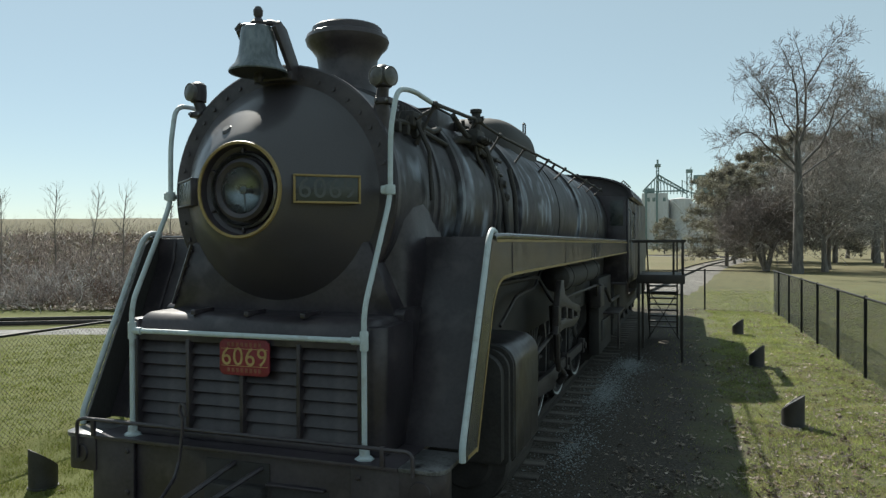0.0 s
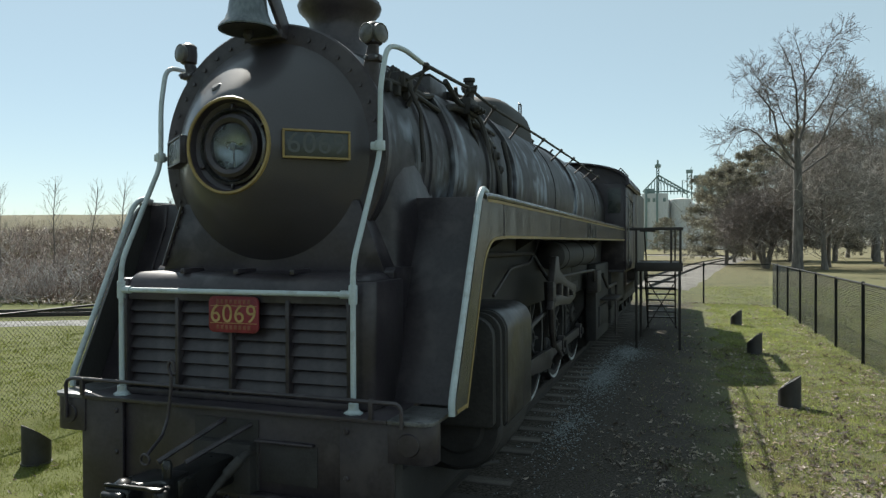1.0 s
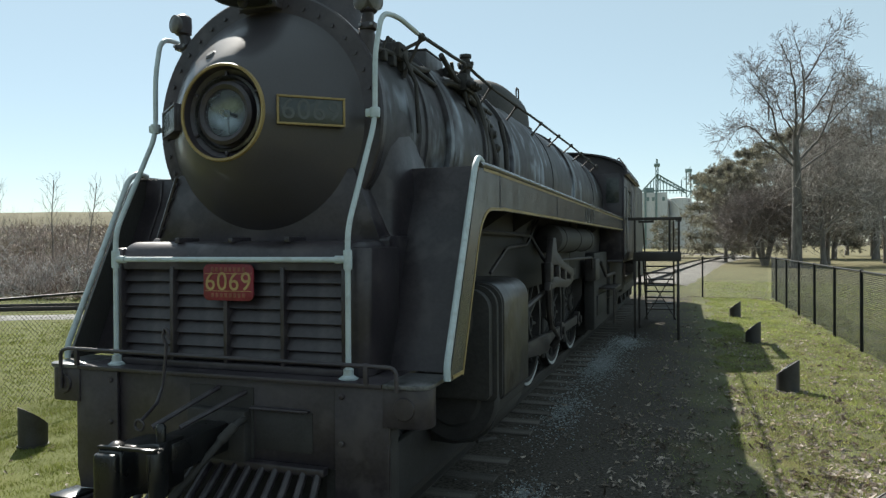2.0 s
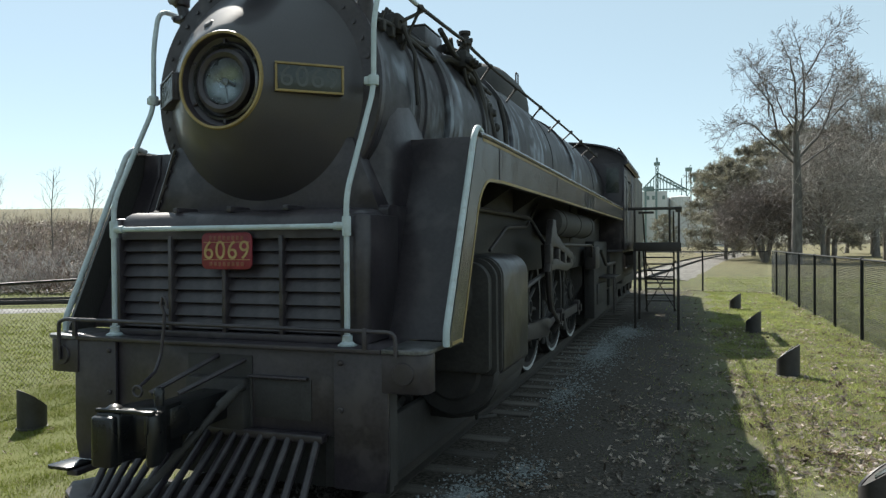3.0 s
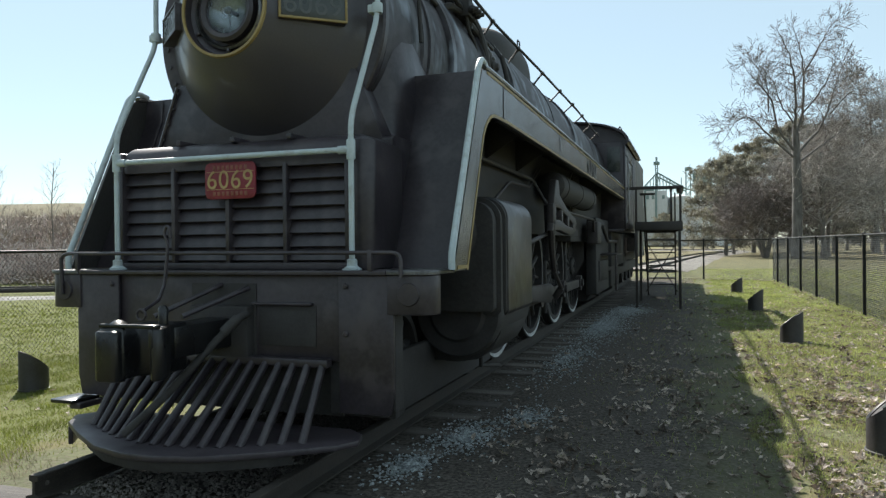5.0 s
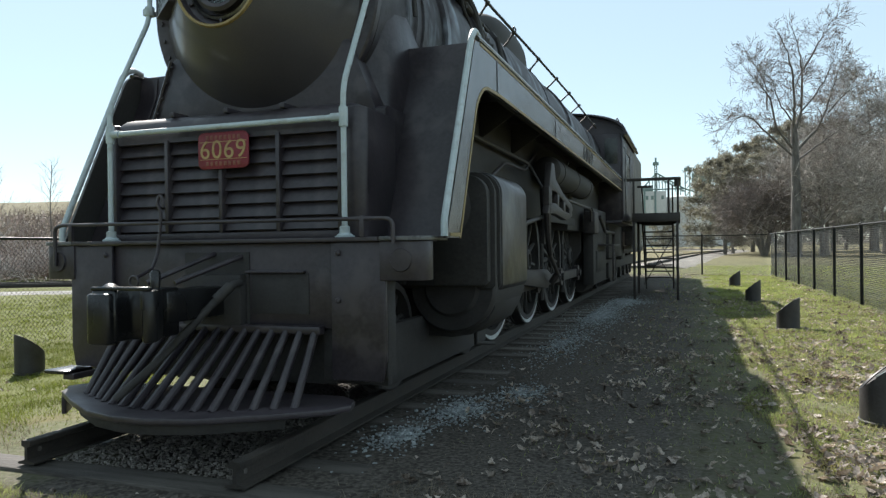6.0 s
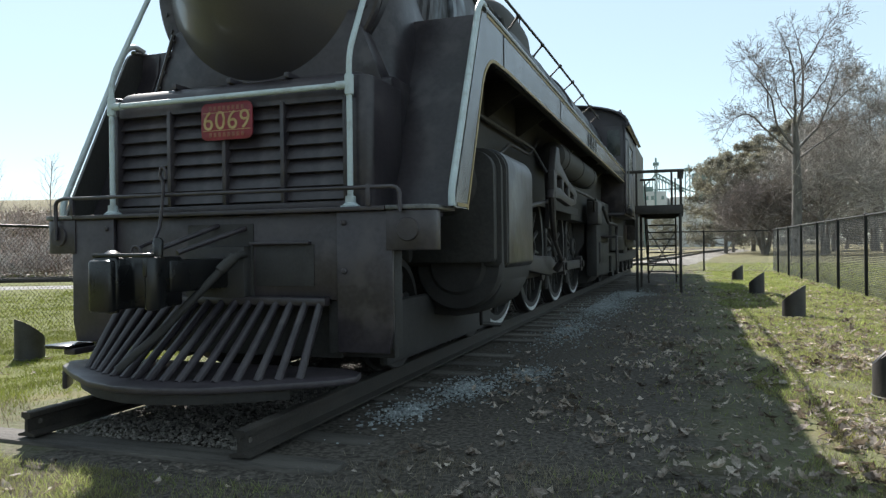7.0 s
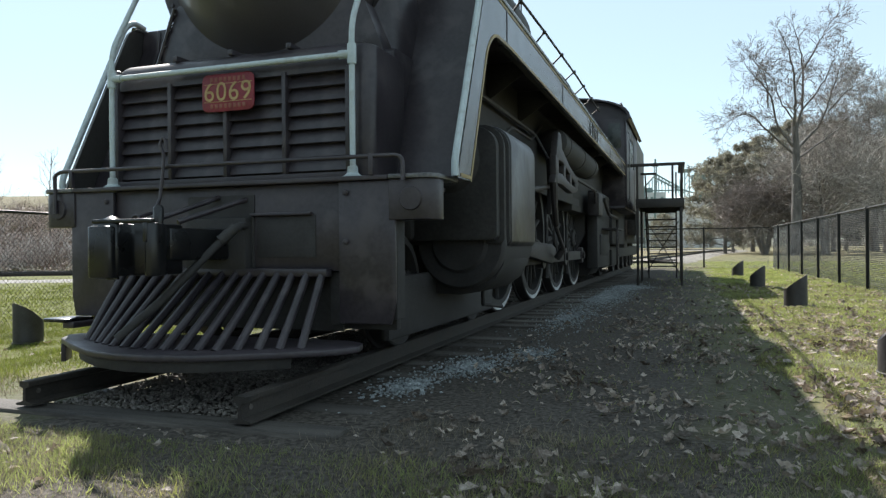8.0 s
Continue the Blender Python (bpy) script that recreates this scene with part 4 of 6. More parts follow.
def front_end():
    # casing with rounded shoulders over the louvres
    cs, rows = bmesh.new(), []
    half, rr = 1.04, .10
    for x in [-half + rr * (1 - math.cos(radians(10 * k))) for k in range(10)] + [half - rr * (1 - math.cos(radians(90 - 10 * k))) for k in range(10)]:
        e = rr - min(rr, half - abs(x))
        d = rr - math.sqrt(max(0, rr * rr - e * e))
        prof = [(.13, 1.40), (.13, 2.12 - d), (.05 + d, 2.12 - d)] + [(y + d, z - d) for y, z in arc2(.19, 2.185, .14, 180, 90, 8)] + [(.85, 2.335 - d), (.85, 1.40)]
        rows.append([cs.verts.new((x, y, z)) for y, z in prof])
    for p, q in zip(rows, rows[1:]):
        for i in range(len(p)):
            j = (i + 1) % len(p)
            cs.faces.new((p[i], p[j], q[j], q[i]))
    cs.faces.new(rows[0])
    cs.faces.new(rows[-1])
    c = part("front_casing", cs, BLACK, loco, "black casing with a rounded top edge above the louvres")
    for x in (-.985, -.51, -.04, .43, .905):
        part("grille_bar", box(x - .016, x + .016, .035, .13, 1.42, 2.14, .006), BLACK, c)
    part("grille_sill", box(-1.0, .93, .03, .13, 1.402, 1.45, .006), BLACK, c)
    part("corner_pillar", prism(arc2(1.0, .13, .085, 270, 360, 6) + [(1.085, .6), (.93, .6), (.93, .045)], "z", 1.40, 2.28, .02), BLACK, c, "rounded corner pillar")
    part("corner_pillar", prism([(-x, y) for x, y in reversed(arc2(1.0, .13, .085, 270, 360, 6) + [(1.085, .6), (.97, .6), (.97, .045)])], "z", 1.40, 2.28, .02), BLACK, c, "rounded corner pillar")
    me = {}
    for xa, xb in ((-.969, -.526), (-.494, -.056), (-.024, .414), (.446, .889)):
        w = round(xb - xa, 3)
        for k in range(7):
            if w not in me:
                s = part("louvre", prism([(-.017, -.047), (-.010, -.052), (.014, -.03), (.034, .040), (.026, .050)], "x", 0, w), BLACK, c)
                me[w] = s.data
            else:
                s = part("louvre", me[w], BLACK, c)
            s.location = (xa, .085, 1.515 + .094 * k)
    for x in (-.51, -.04, .43):
        part("hood_clip", box(x - .02, x + .02, .10, .34, 2.315, 2.355, .008), BLACK, c)
    # apron between casing and smokebox
    ap = prism([(.62, 1.40), (.46, 2.33), (.50, 2.36), (1.0, 2.36), (1.0, 1.40)], "x", -1.06, 1.06, .01)
    prism([(-1.0, 2.30), (1.0, 2.30), (.78, 2.86), (-.78, 2.86)], "y", .46, .80, .012, ap)
    ap = part("smokebox_apron", ap, BLACK, loco, "black apron plates under the smokebox")
    part("apron_edge", tube([(-.985, .455, 2.36), (-.80, .455, 2.84)], .016, 6), BLACK, ap)
    for f in (.15, .4, .65, .9):
        part("rivet", lathe([(.012, .452), (.008, .446), (.001, .444)], "y", (-.96 + .185 * f, 0, 2.36 + .48 * f), 8), BLACK, ap)
    # red enamel number plate
    p = part("number_plate", prism(arc2(.165, .085, .045, 0, 90, 4) + arc2(-.165, .085, .045, 90, 180, 4) + arc2(-.165, -.085, .045, 180, 270, 4) + arc2(.165, -.085, .045, 270, 360, 4), "y", -.006, .006, .002), RED, loco, "red enamel plate with gilt 6069 digits")
    p.location = (.005, .018, 2.032)
    digits("6069", .185, .002, PLATE_GOLD, p, pose(0, -.008, 0, 90, 0, 0), "gilt raised figure", .100)
    for z, w in ((.092, .30), (-.092, .30)):
        for k in range(8):
            x = (k - 3.5) * w / 8
            part("lettering_bar", box(x - .012, x + .012, -.0085, -.006, z - .015, z + .015, .001), PLATE_DULL, p)
    rim = bmesh.new()
    for z in (.062, -.062):
        box(-.195, .195, -.0085, -.006, z - .002, z + .002, .0005, rim)
    part("plate_lines", rim, PLATE_GOLD, p)
    # deck and bumper beam
    part("pilot_deck", box(-1.25, 1.25, -.12, 1.0, 1.372, 1.40, .004), BLACK, loco, "black deck plate over the bumper beam")
    bb = box(-.93, .93, -.055, .30, .80, 1.37, .008)
    beam = part("bumper_beam", bb, BLACK, loco, "heavy black bumper beam")
    for s in (-1, 1):
        rim = [(s * 1.25, -.10)] + [(s * x, y) for x, y in arc2(1.46, .0, .10, 270, 360, 7)] + [(s * 1.56, .35), (s * 1.25, .35)]
        part("beam_end", prism([(x, min(y, .06)) for x, y in rim], "z", 1.12, 1.372, .008), BLACK, beam, "rounded box end of the beam")
        part("deck_end", prism([(x * 1.004, y - .02) for x, y in rim], "z", 1.374, 1.402, .004), DECK_GLINT, beam, "plate over the beam end, paled for a sun glint")
        part("poling_pocket", lathe([(.07, -.115), (.075, -.105), (.05, -.10), (.045, -.09), (.001, -.088)], "y", (s * 1.40, 0, 1.25), 20), BLACK, beam)
        poly = [(s * .90, .47), (s * .90, 1.37), (s * 1.29, 1.37), (s * 1.29, .62), (s * 1.26, .47)]
        part("side_plate", prism(poly, "y", -.09, -.06, .010), BLACK, beam, "flat black side plate")
        # flange coloured near black to look shaded
        part("plate_flange", prism([(s * 1.262, -.058), (s * 1.288, -.058), (s * 1.305, .03), (s * 1.29, .05), (s * 1.262, .0)], "z", .50, 1.12, .006), HOSE_AND_SHADE, beam, "bent back edge of the side plate")
        # added dark block and sheet stand in for deep shade behind the plate
        part("gap_shade_block", box(min(s * .80, s * .91), max(s * .80, s * .91), -.02, .5, .45, .798, .01), HOSE_AND_SHADE, beam, "dark block added to fill the shaded gap by the side plate")
        part("truck_shade_sheet", box(min(s * .86, s * 1.24), max(s * .86, s * 1.24), .05, .12, .42, 1.12, .01), HOSE_AND_SHADE, beam, "dark sheet added to stand for shade ahead of the truck wheels")
        for z in (1.30, .99):
            part("rivet", lathe([(.02, -.10), (.014, -.108), (.001, -.11)], "y", (s * .955, 0, z), 10), BLACK, beam)
        # recessed pocket frame
        if s < 0:
            continue
        fr = box(min(s * .24, s * .70), max(s * .24, s * .70), -.095, -.05, 1.165, 1.185, .008)
        part("pocket_frame", fr, BLACK, beam)
    part("foot_step", prism([(-1.37, -.27), (-1.34, -.29), (-1.15, -.29), (-1.13, -.05), (-1.34, -.05)], "z", .440, .466, .006), GLOSS, loco, "small black corner step")
    part("step_hanger", box(-1.20, -1.10, -.26, -.02, .40, .442, .006), BLACK, loco)
    # uncoupling lever
    pts = fillet([(-1.40, -.13, 1.22), (-1.40, -.13, 1.50), (-1.34, -.13, 1.525), (1.36, -.13, 1.515), (1.36, -.13, 1.36)], .06, 5)
    lv = part("uncoupling_lever", tube(pts, .014, 10), BLACK, loco, "long dark uncoupling lever")
    for x in (-1.24, 1.15):
        part("lever_bracket", box(x - .016, x + .016, -.145, -.118, 1.40, 1.535, .004), BLACK, lv)
    rod = tube(fillet([(-.36, -.17, 1.63), (-.365, -.17, 1.69), (-.395, -.17, 1.72), (-.415, -.17, 1.66), (-.385, -.17, 1.60), (-.39, -.17, 1.50), (-.41, -.18, 1.30), (-.39, -.26, 1.20), (-.27, -.55, 1.15)], .02, 4), .012, 8)
    part("lifting_rod", rod, BLACK, lv)
    lp = tube([(-.27 + .035 * math.cos(a), -.56, 1.13 + .035 * math.sin(a)) for a in np.linspace(0, 6.28, 16)], .009, 8)
    part("lifting_ring", lp, BLACK, lv)
    # coupler
    cp = box(-.11, .11, -.70, .0, .88, 1.08, .02)
    head = prism([(-.16, -.60), (-.19, -.78), (-.195, -.96), (-.175, -1.0), (-.05, -1.0), (-.02, -.97), (-.02, -.86), (.05, -.80), (.10, -.81), (.14, -.88), (.155, -.96), (.18, -.985), (.215, -.965), (.22, -.91), (.15, -.79), (.10, -.72), (.09, -.56)], "z", .80, 1.10, .016)
    merge(cp, head)
    cpl = part("coupler", cp, GLOSS, loco, "black automatic coupler with its knuckle")
    kn = prism([(-.185, -.90), (-.19, -1.015), (-.165, -1.04), (-.05, -1.035), (-.03, -1.01), (-.03, -.95), (-.08, -.90)], "z", .79, 1.085, .016)
    lathe([(.035, .78), (.038, 1.11), (.05, 1.12), (.02, 1.14)], "z", (-.10, -.93, 0), 14, kn)
    part("knuckle", kn, GLOSS, cpl)
    lip = prism([(-.19, -.99), (-.17, -.985), (.10, -.97), (.15, -.985), (.20, -.97), (.205, -.93), (.15, -.94), (.10, -.945), (-.185, -.955)], "z", 1.098, 1.122, .006)
    box(.165, .19, -.99, -.965, .99, 1.10, .008, lip)
    part("top_lip", lip, GLOSS, cpl, "glossy cast lip along the coupler's top")
    pin = lathe([(.028, 1.10), (.032, 1.19), (.02, 1.21), (.001, 1.215)], "z", (.06, -.74, 0), 12)
    part("lock_lifter", pin, GLOSS, cpl)
    # flat near-black plates in place of shaded recesses; pocket block blackened to match
    part("recess_shade_plate", box(.28, .72, -.062, -.054, .89, 1.164, .001), HOSE_AND_SHADE, beam, "flat dark plate standing for a shaded recess")
    part("recess_shade_plate", box(-.27, .26, -.064, -.055, .82, 1.31, .001), HOSE_AND_SHADE, beam, "flat dark plate standing for the shaded opening")
    part("coupler_pocket", box(-.24, .24, -.14, -.04, .80, 1.16, .02), HOSE_AND_SHADE, beam)
    # hoses
    part("air_hose", tube(fillet([(.22, -.10, 1.10), (.24, -.22, 1.10), (.16, -.32, .98), (-.05, -.62, .62), (-.22, -.78, .42)], .1, 6), .026, 12), HOSE_AND_SHADE, loco, "dark rubber air hose")
    part("hose_coupling", tube([(.24, -.24, 1.09), (.17, -.31, 1.0)], .036, 12), SOOT, loco, "metal hose coupling")
    part("drawbar_stay", tube([(-.02, -.06, 1.30), (-.18, -.55, 1.12)], .018, 8), BLACK, loco)
    part("drawbar_stay", tube([(.20, -.06, 1.28), (.0, -.5, 1.12)], .018, 8), BLACK, loco)


front_end()


def pilot():
    edge = [(-1.08, -.10), (-1.165, -.24), (-1.05, -.41), (-.75, -.62), (-.40, -.83), (-.12, -.91), (.12, -.91), (.40, -.83), (.75, -.62), (1.04, -.40), (1.12, -.26), (1.08, -.12), (.95, -.02), (-.95, -.02)]
    p = part("pilot", prism(edge, "z", .315, .355, .010), BLACK, loco, "black cowcatcher of slanting round bars")
    lip = [(-.80, -.50)] + [(x * .93, y * .95) for x, y in edge[3:9]] + [(.80, -.50)]
    inner = [(x * .95, y + .025) for x, y in reversed(lip)]
    part("pilot_lip", prism(lip + inner, "z", .245, .315, .006), SOOT, p)
    part("corner_lug", prism([(-1.165, -.25), (-1.055, -.41), (-1.03, -.39), (-1.14, -.235)], "z", .19, .315, .006), BLACK, p)
    part("pilot_top_bar", box(-.84, .84, -.14, -.06, .765, .82, .012), BLACK, p)
    # added plate, dark in place of the shade behind the bars
    part("bar_shade_plate", box(-.82, .82, .12, .15, .395, .80, .004), SOOT, p, "dark plate added to stand for shade behind the bars")

    def edge_at(x):
        for (xa, ya), (xb, yb) in zip(edge[1:11], edge[2:12]):
            if xa <= x <= xb:
                return ya + (yb - ya) * (x - xa) / (xb - xa)
        return -.4
    n = 16
    for k in range(n):
        t = -1 + 2 * k / (n - 1)
        xt, xb = t * .79, t * .81
        yb = edge_at(xb) * .9 + .10
        part("pilot_bar", tube([(xt, -.10, .80), (xt * .4 + xb * .6, (-.10 + yb) / 2 - .01, .56), (xb, yb, .345)], .026, 10), BLACK, p)


pilot()


def running_gear():
    part("main_frame", box(-.56, .56, .8, 17.5, .85, 1.75, .02), SOOT, loco, "sooty iron frame and firebox bottom")
    part("ashpan", prism([(-1.0, 1.2), (-.6, .55), (.6, .55), (1.0, 1.2), (1.0, 2.4), (-1.0, 2.4)], "y", 10.6, 14.2, .02), SOOT, loco, "sooty ashpan")
    part("firebox", prism([(-1.05, 1.6), (1.05, 1.6), (1.12, 3.2), (-1.12, 3.2)], "y", 8.6, 13.2, .02), SOOT, loco)
    part("saddle", box(-.85, .85, 1.3, 2.6, 1.0, 2.6, .05), SOOT, loco, "cast cylinder saddle")
    # drivers
    def wheel(name, r, spokes, white):
        bm = lathe([(r * .86, .0), (r * .86, .05), (r - .012, .05), (r, .04), (r, -.08), (r + .028, -.085), (r + .028, -.105), (r * .86, -.105)], "x", (0, 0, 0), 56, closed=True)
        # small truck wheels get the near-black colour to sink into painted shade
        w = part(name, bm, SOOT if white else HOSE_AND_SHADE, loco, "spoked iron wheel with a white tyre edge" if white else "small iron truck wheel")
        me = None
        for k in range(spokes):
            if me is None:
                o = part("spoke", tube([(-.03, 0, .12), (-.03, 0, r * .88)], [.045, .03], 6), SOOT, w)
                me = o.data
            else:
                o = part("spoke", me, SOOT, w)
            o.rotation_euler.x = k * math.tau / spokes
        sp = lathe([(.17, -.1), (.17, .05), (.13, .08), (.10, .08), (.09, .05), (.001, .05)], "x", (0, 0, 0), 28)
        part("wheel_hub", sp, SOOT, w)
        if white:
            # only the low arc is white; leaving out the rest imitates the skirt's shade
            out = arc2(0, 0, r - .018, 234, 314, 26)
            inn = [(y * (1 - .055 * math.sin((k + .3) / 26.6 * math.pi)), z * (1 - .055 * math.sin((k + .3) / 26.6 * math.pi))) for k, (y, z) in enumerate(out)]
            part("tyre_line", prism(out + inn[::-1], "x", .048, .055), TYRE_WHITE, w, "white paint low on the tyre edge, upper ring left dark as shade")
        return w
    first = wheel("driving_wheel", .93, 15, True)
    spots = [(s, y) for y in (4.15, 6.13, 8.11, 10.09) for s in (1, -1)]
    small = wheel("truck_wheel", .44, 10, False)
    spots2 = [(s, y) for y in (1.05, 3.05, 14.6) for s in (1, -1)]
    for w, r, sp in ((first, .93, spots), (small, .44, spots2)):
        for i, (s, y) in enumerate(sp):
            m = pose(s * .80, y, RAIL_TOP + r + .01, 0, 0, 0 if s > 0 else 180)
            if i == 0:
                w.matrix_basis = m
            else:
                copy_thing(w, m)
    for s in (1, -1):
        # cylinder with its casing
        sec = [(.72, 1.97), (1.30, 1.975)] + arc2(1.42, 1.78, .19, 80, 0, 6) + [(1.61, .99), (1.58, .955), (.72, .955)]
        c = part("cylinder", prism([(s * x, z) for x, z in sec], "y", 1.66, 2.62, .012), CYLP, loco, "dark steam cylinder with smooth jacket")
        # underside, barrel and head are near black to imitate shade below the jacket
        low = [(.72, .953), (1.55, .953), (1.54, .80), (1.46, .66), (1.33, .57), (1.15, .54), (.72, .56)]
        part("cylinder_bottom", prism([(s * x, z) for x, z in low], "y", 1.64, 2.60, .01), HOSE_AND_SHADE, c, "cylinder underside, blackened to stand for shade")
        part("cylinder_barrel", lathe([(.37, 1.58), (.37, 2.66)], "y", (s * 1.20, 0, .98), 40), HOSE_AND_SHADE, c, "cylinder barrel, blackened to stand for shade")
        for y, k, w in ((1.66, .975, .03), (1.61, .93, .10), (1.50, .965, .025), (1.46, .90, .10)):
            part("cylinder_rib", prism([(s * (1.08 + (x - 1.08) * k), 1.46 + (z - 1.46) * k) for x, z in sec], "y", y - w, y, .006), SOOT, c)
        part("cylinder_head", lathe([(.38, 1.60), (.38, 1.53), (.36, 1.50), (.25, 1.49), (.22, 1.46), (.001, 1.45)], "y", (s * 1.20, 0, .98), 36), HOSE_AND_SHADE, c, "round bolted cylinder head")
        part("valve_head", lathe([(.27, 1.50), (.27, 1.36), (.22, 1.31), (.10, 1.29), (.001, 1.28)], "y", (s * 1.15, 0, 1.66), 30), SOOT, c)
        # guides, crosshead, rods
        part("crosshead_guide", box(min(s * 1.02, s * 1.22), max(s * 1.02, s * 1.22), 2.62, 4.3, 1.22, 1.32, .012), GEAR, loco, "worn crosshead guide bar")
        part("crosshead", box(min(s * 1.0, s * 1.26), max(s * 1.0, s * 1.26), 3.2, 3.75, .86, 1.22, .03), GEAR, loco, "worn steel crosshead")
        part("piston_rod", tube([(s * 1.13, 2.6, 1.02), (s * 1.13, 3.3, 1.02)], .05, 14), GEAR, loco)
        md = prism([(3.5, .92), (6.1, .70), (6.35, .78), (6.35, .92), (6.1, .98), (3.5, 1.06)], "x", min(s * 1.08, s * 1.15), max(s * 1.08, s * 1.15), .012)
        part("main_rod", md, GEAR, loco, "greasy main rod")
        sr = prism([(4.0, .70), (10.2, .70), (10.2, .86), (4.0, .86)], "x", min(s * .93, s * 1.0), max(s * .93, s * 1.0), .012)
        for y in (4.15, 6.13, 8.11, 10.09):
            lathe([(.15, s * .92), (.15, s * 1.02)], "x", (0, y, .78), 24, sr)
            lathe([(.07, s * 1.0), (.07, s * 1.06)], "x", (0, y, .78), 18, sr)
        part("side_rod", sr, GEAR, loco, "greasy side rod joining the drivers")
        # valve gear bracket with its windows
        x0, x1 = sorted((s * 1.42, s * 1.50))
        br = bmesh.new()
        prism([(4.45, 2.02), (4.50, 2.14), (4.62, 2.37), (4.80, 2.37), (4.90, 2.19), (5.5, 2.03), (6.2, 1.93), (6.32, 1.85), (6.2, 1.80), (5.5, 1.93), (4.9, 2.02)], "x", x0, x1, .01, br)
        prism([(4.34, 1.72), (4.45, 1.86), (4.9, 1.87), (5.5, 1.80), (6.3, 1.78), (6.08, 1.72), (5.70, 1.68), (4.88, 1.735)], "x", x0, x1, .01, br)
        for ya, yb, za, zb in ((4.42, 4.62, 1.80, 2.06), (5.02, 5.14, 1.82, 2.0), (5.50, 5.64, 1.78, 1.96), (5.98, 6.2, 1.74, 1.88)):
            box(x0, x1, ya, yb, za, zb, .01, br)
        tube([(s * 1.46, 4.45, 1.80), (s * 1.46, 4.52, 1.45), (s * 1.44, 4.75, 1.22)], [.05, .04, .035], 8, br)
        part("valve_gear_bracket", br, GEAR, loco, "worn casting that carries the valve gear")
        gear = tube([(s * 1.36, 2.62, 1.66), (s * 1.36, 3.5, 1.66)], .03, 10)
        tube([(s * 1.36, 3.3, 1.66), (s * 1.34, 3.25, .95)], [.04, .03], 8, gear)
        tube([(s * 1.38, 3.3, 1.55), (s * 1.38, 4.7, 1.70)], .028, 8, gear)
        prism([(4.6, 1.35), (4.72, 1.35), (4.80, 1.70), (4.72, 2.05), (4.60, 2.05), (4.68, 1.70)], "x", min(s * 1.34, s * 1.40), max(s * 1.34, s * 1.40), .01, gear)
        tube([(s * 1.38, 4.66, 1.4), (s * 1.30, 6.1, .92)], .03, 8, gear)
        tube([(s * 1.30, 6.1, .92), (s * 1.20, 6.13, .78)], .05, 10, gear)
        part("valve_gear", gear, GEAR, loco, "jointed valve gear rods and link")
        res = lathe([(.001, 5.35), (.12, 5.38), (.19, 5.45), (.20, 5.55), (.20, 8.9), (.19, 9.0), (.10, 9.08), (.001, 9.1)], "y", (s * 1.28, 0, 2.36), 32)
        part("air_reservoir", res, HOSE_AND_SHADE, loco, "long dark air reservoir under the running board")
        part("pipe_run", tube(fillet([(s * 1.12, 2.3, 2.42), (s * 1.14, 4.9, 2.40), (s * 1.30, 5.1, 2.05), (s * 1.32, 9.7, 2.02), (s * 1.3, 9.9, 1.8)], .1, 4), .024, 8), GEAR, loco)
        part("pipe_run", tube(fillet([(s * 1.2, 2.7, 2.0), (s * 1.2, 3.4, 2.25), (s * 1.16, 4.6, 2.28), (s * 1.10, 5.6, 2.62)], .12, 4), .018, 8), GEAR, loco)
        for y in (2.9, 4.3, 9.4, 10.9):
            part("board_bracket", prism([(1.06, 2.82), (1.56, 2.82), (1.56, 2.76), (1.06, 2.44)] if s > 0 else [(-1.06, 2.44), (-1.56, 2.76), (-1.56, 2.82), (-1.06, 2.82)], "y", y - .012, y + .012, .004), SOOT, loco)
        for y in (5.8, 7.2, 8.6):
            part("reservoir_strap", lathe([(.205, y - .03), (.212, y - .02), (.212, y + .02), (.205, y + .03)], "y", (s * 1.28, 0, 2.36), 32), SOOT, loco)
        part("brake_hanger", tube([(s * .86, 7.12, 1.35), (s * .86, 7.12, .45)], .035, 8), SOOT, loco)
        part("brake_hanger", tube([(s * .86, 9.1, 1.35), (s * .86, 9.1, .45)], .035, 8), SOOT, loco)
        part("injector", box(min(s * 1.15, s * 1.38), max(s * 1.15, s * 1.38), 9.9, 10.5, 1.55, 2.0, .04), GEAR, loco, "dark injector casting")
        part("pipe_run", tube(fillet([(s * 1.4, 10.5, 1.9), (s * 1.45, 11.0, 1.6), (s * 1.45, 12.8, 1.6), (s * 1.45, 12.9, .6)], .12, 5), .035, 10), GEAR, loco)
        part("cab_step", box(min(s * 1.2, s * 1.6), max(s * 1.2, s * 1.6), 11.3, 12.7, 1.30, 1.34, .006), GEAR, loco, "worn step board")
        part("step_hanger", box(min(s * 1.56, s * 1.60), max(s * 1.56, s * 1.60), 11.3, 11.38, .55, 1.30, .006), GEAR, loco)
        part("cylinder_drain", tube([(s * 1.2, 2.2, .55), (s * 1.2, 2.2, .42), (s * 1.3, 2.5, .38)], .02, 8), SOOT, loco)
        # made deep and near black, hiding the wheels as shade would
        part("truck_frame", box(min(s * .86, s * .94), max(s * .86, s * .94), .62, 3.5, .26, .74, .03), HOSE_AND_SHADE, loco, "truck frame bar, deepened and blackened to stand for shade")


    # trailing truck, its frames and the ashpan hoppers under the firebox
    part("rear_frame", box(-.92, .92, 11.3, 17.2, .62, 1.45, .03), SOOT, loco, "sooty frame over the trailing truck")
    for s in (1, -1):
        part("trailing_truck_frame", prism([(12.6, .62), (13.2, .42), (16.4, .42), (16.9, .62), (16.9, .95), (12.6, .95)], "x", min(s * .96, s * 1.08), max(s * .96, s * 1.08), .02), SOOT, loco)
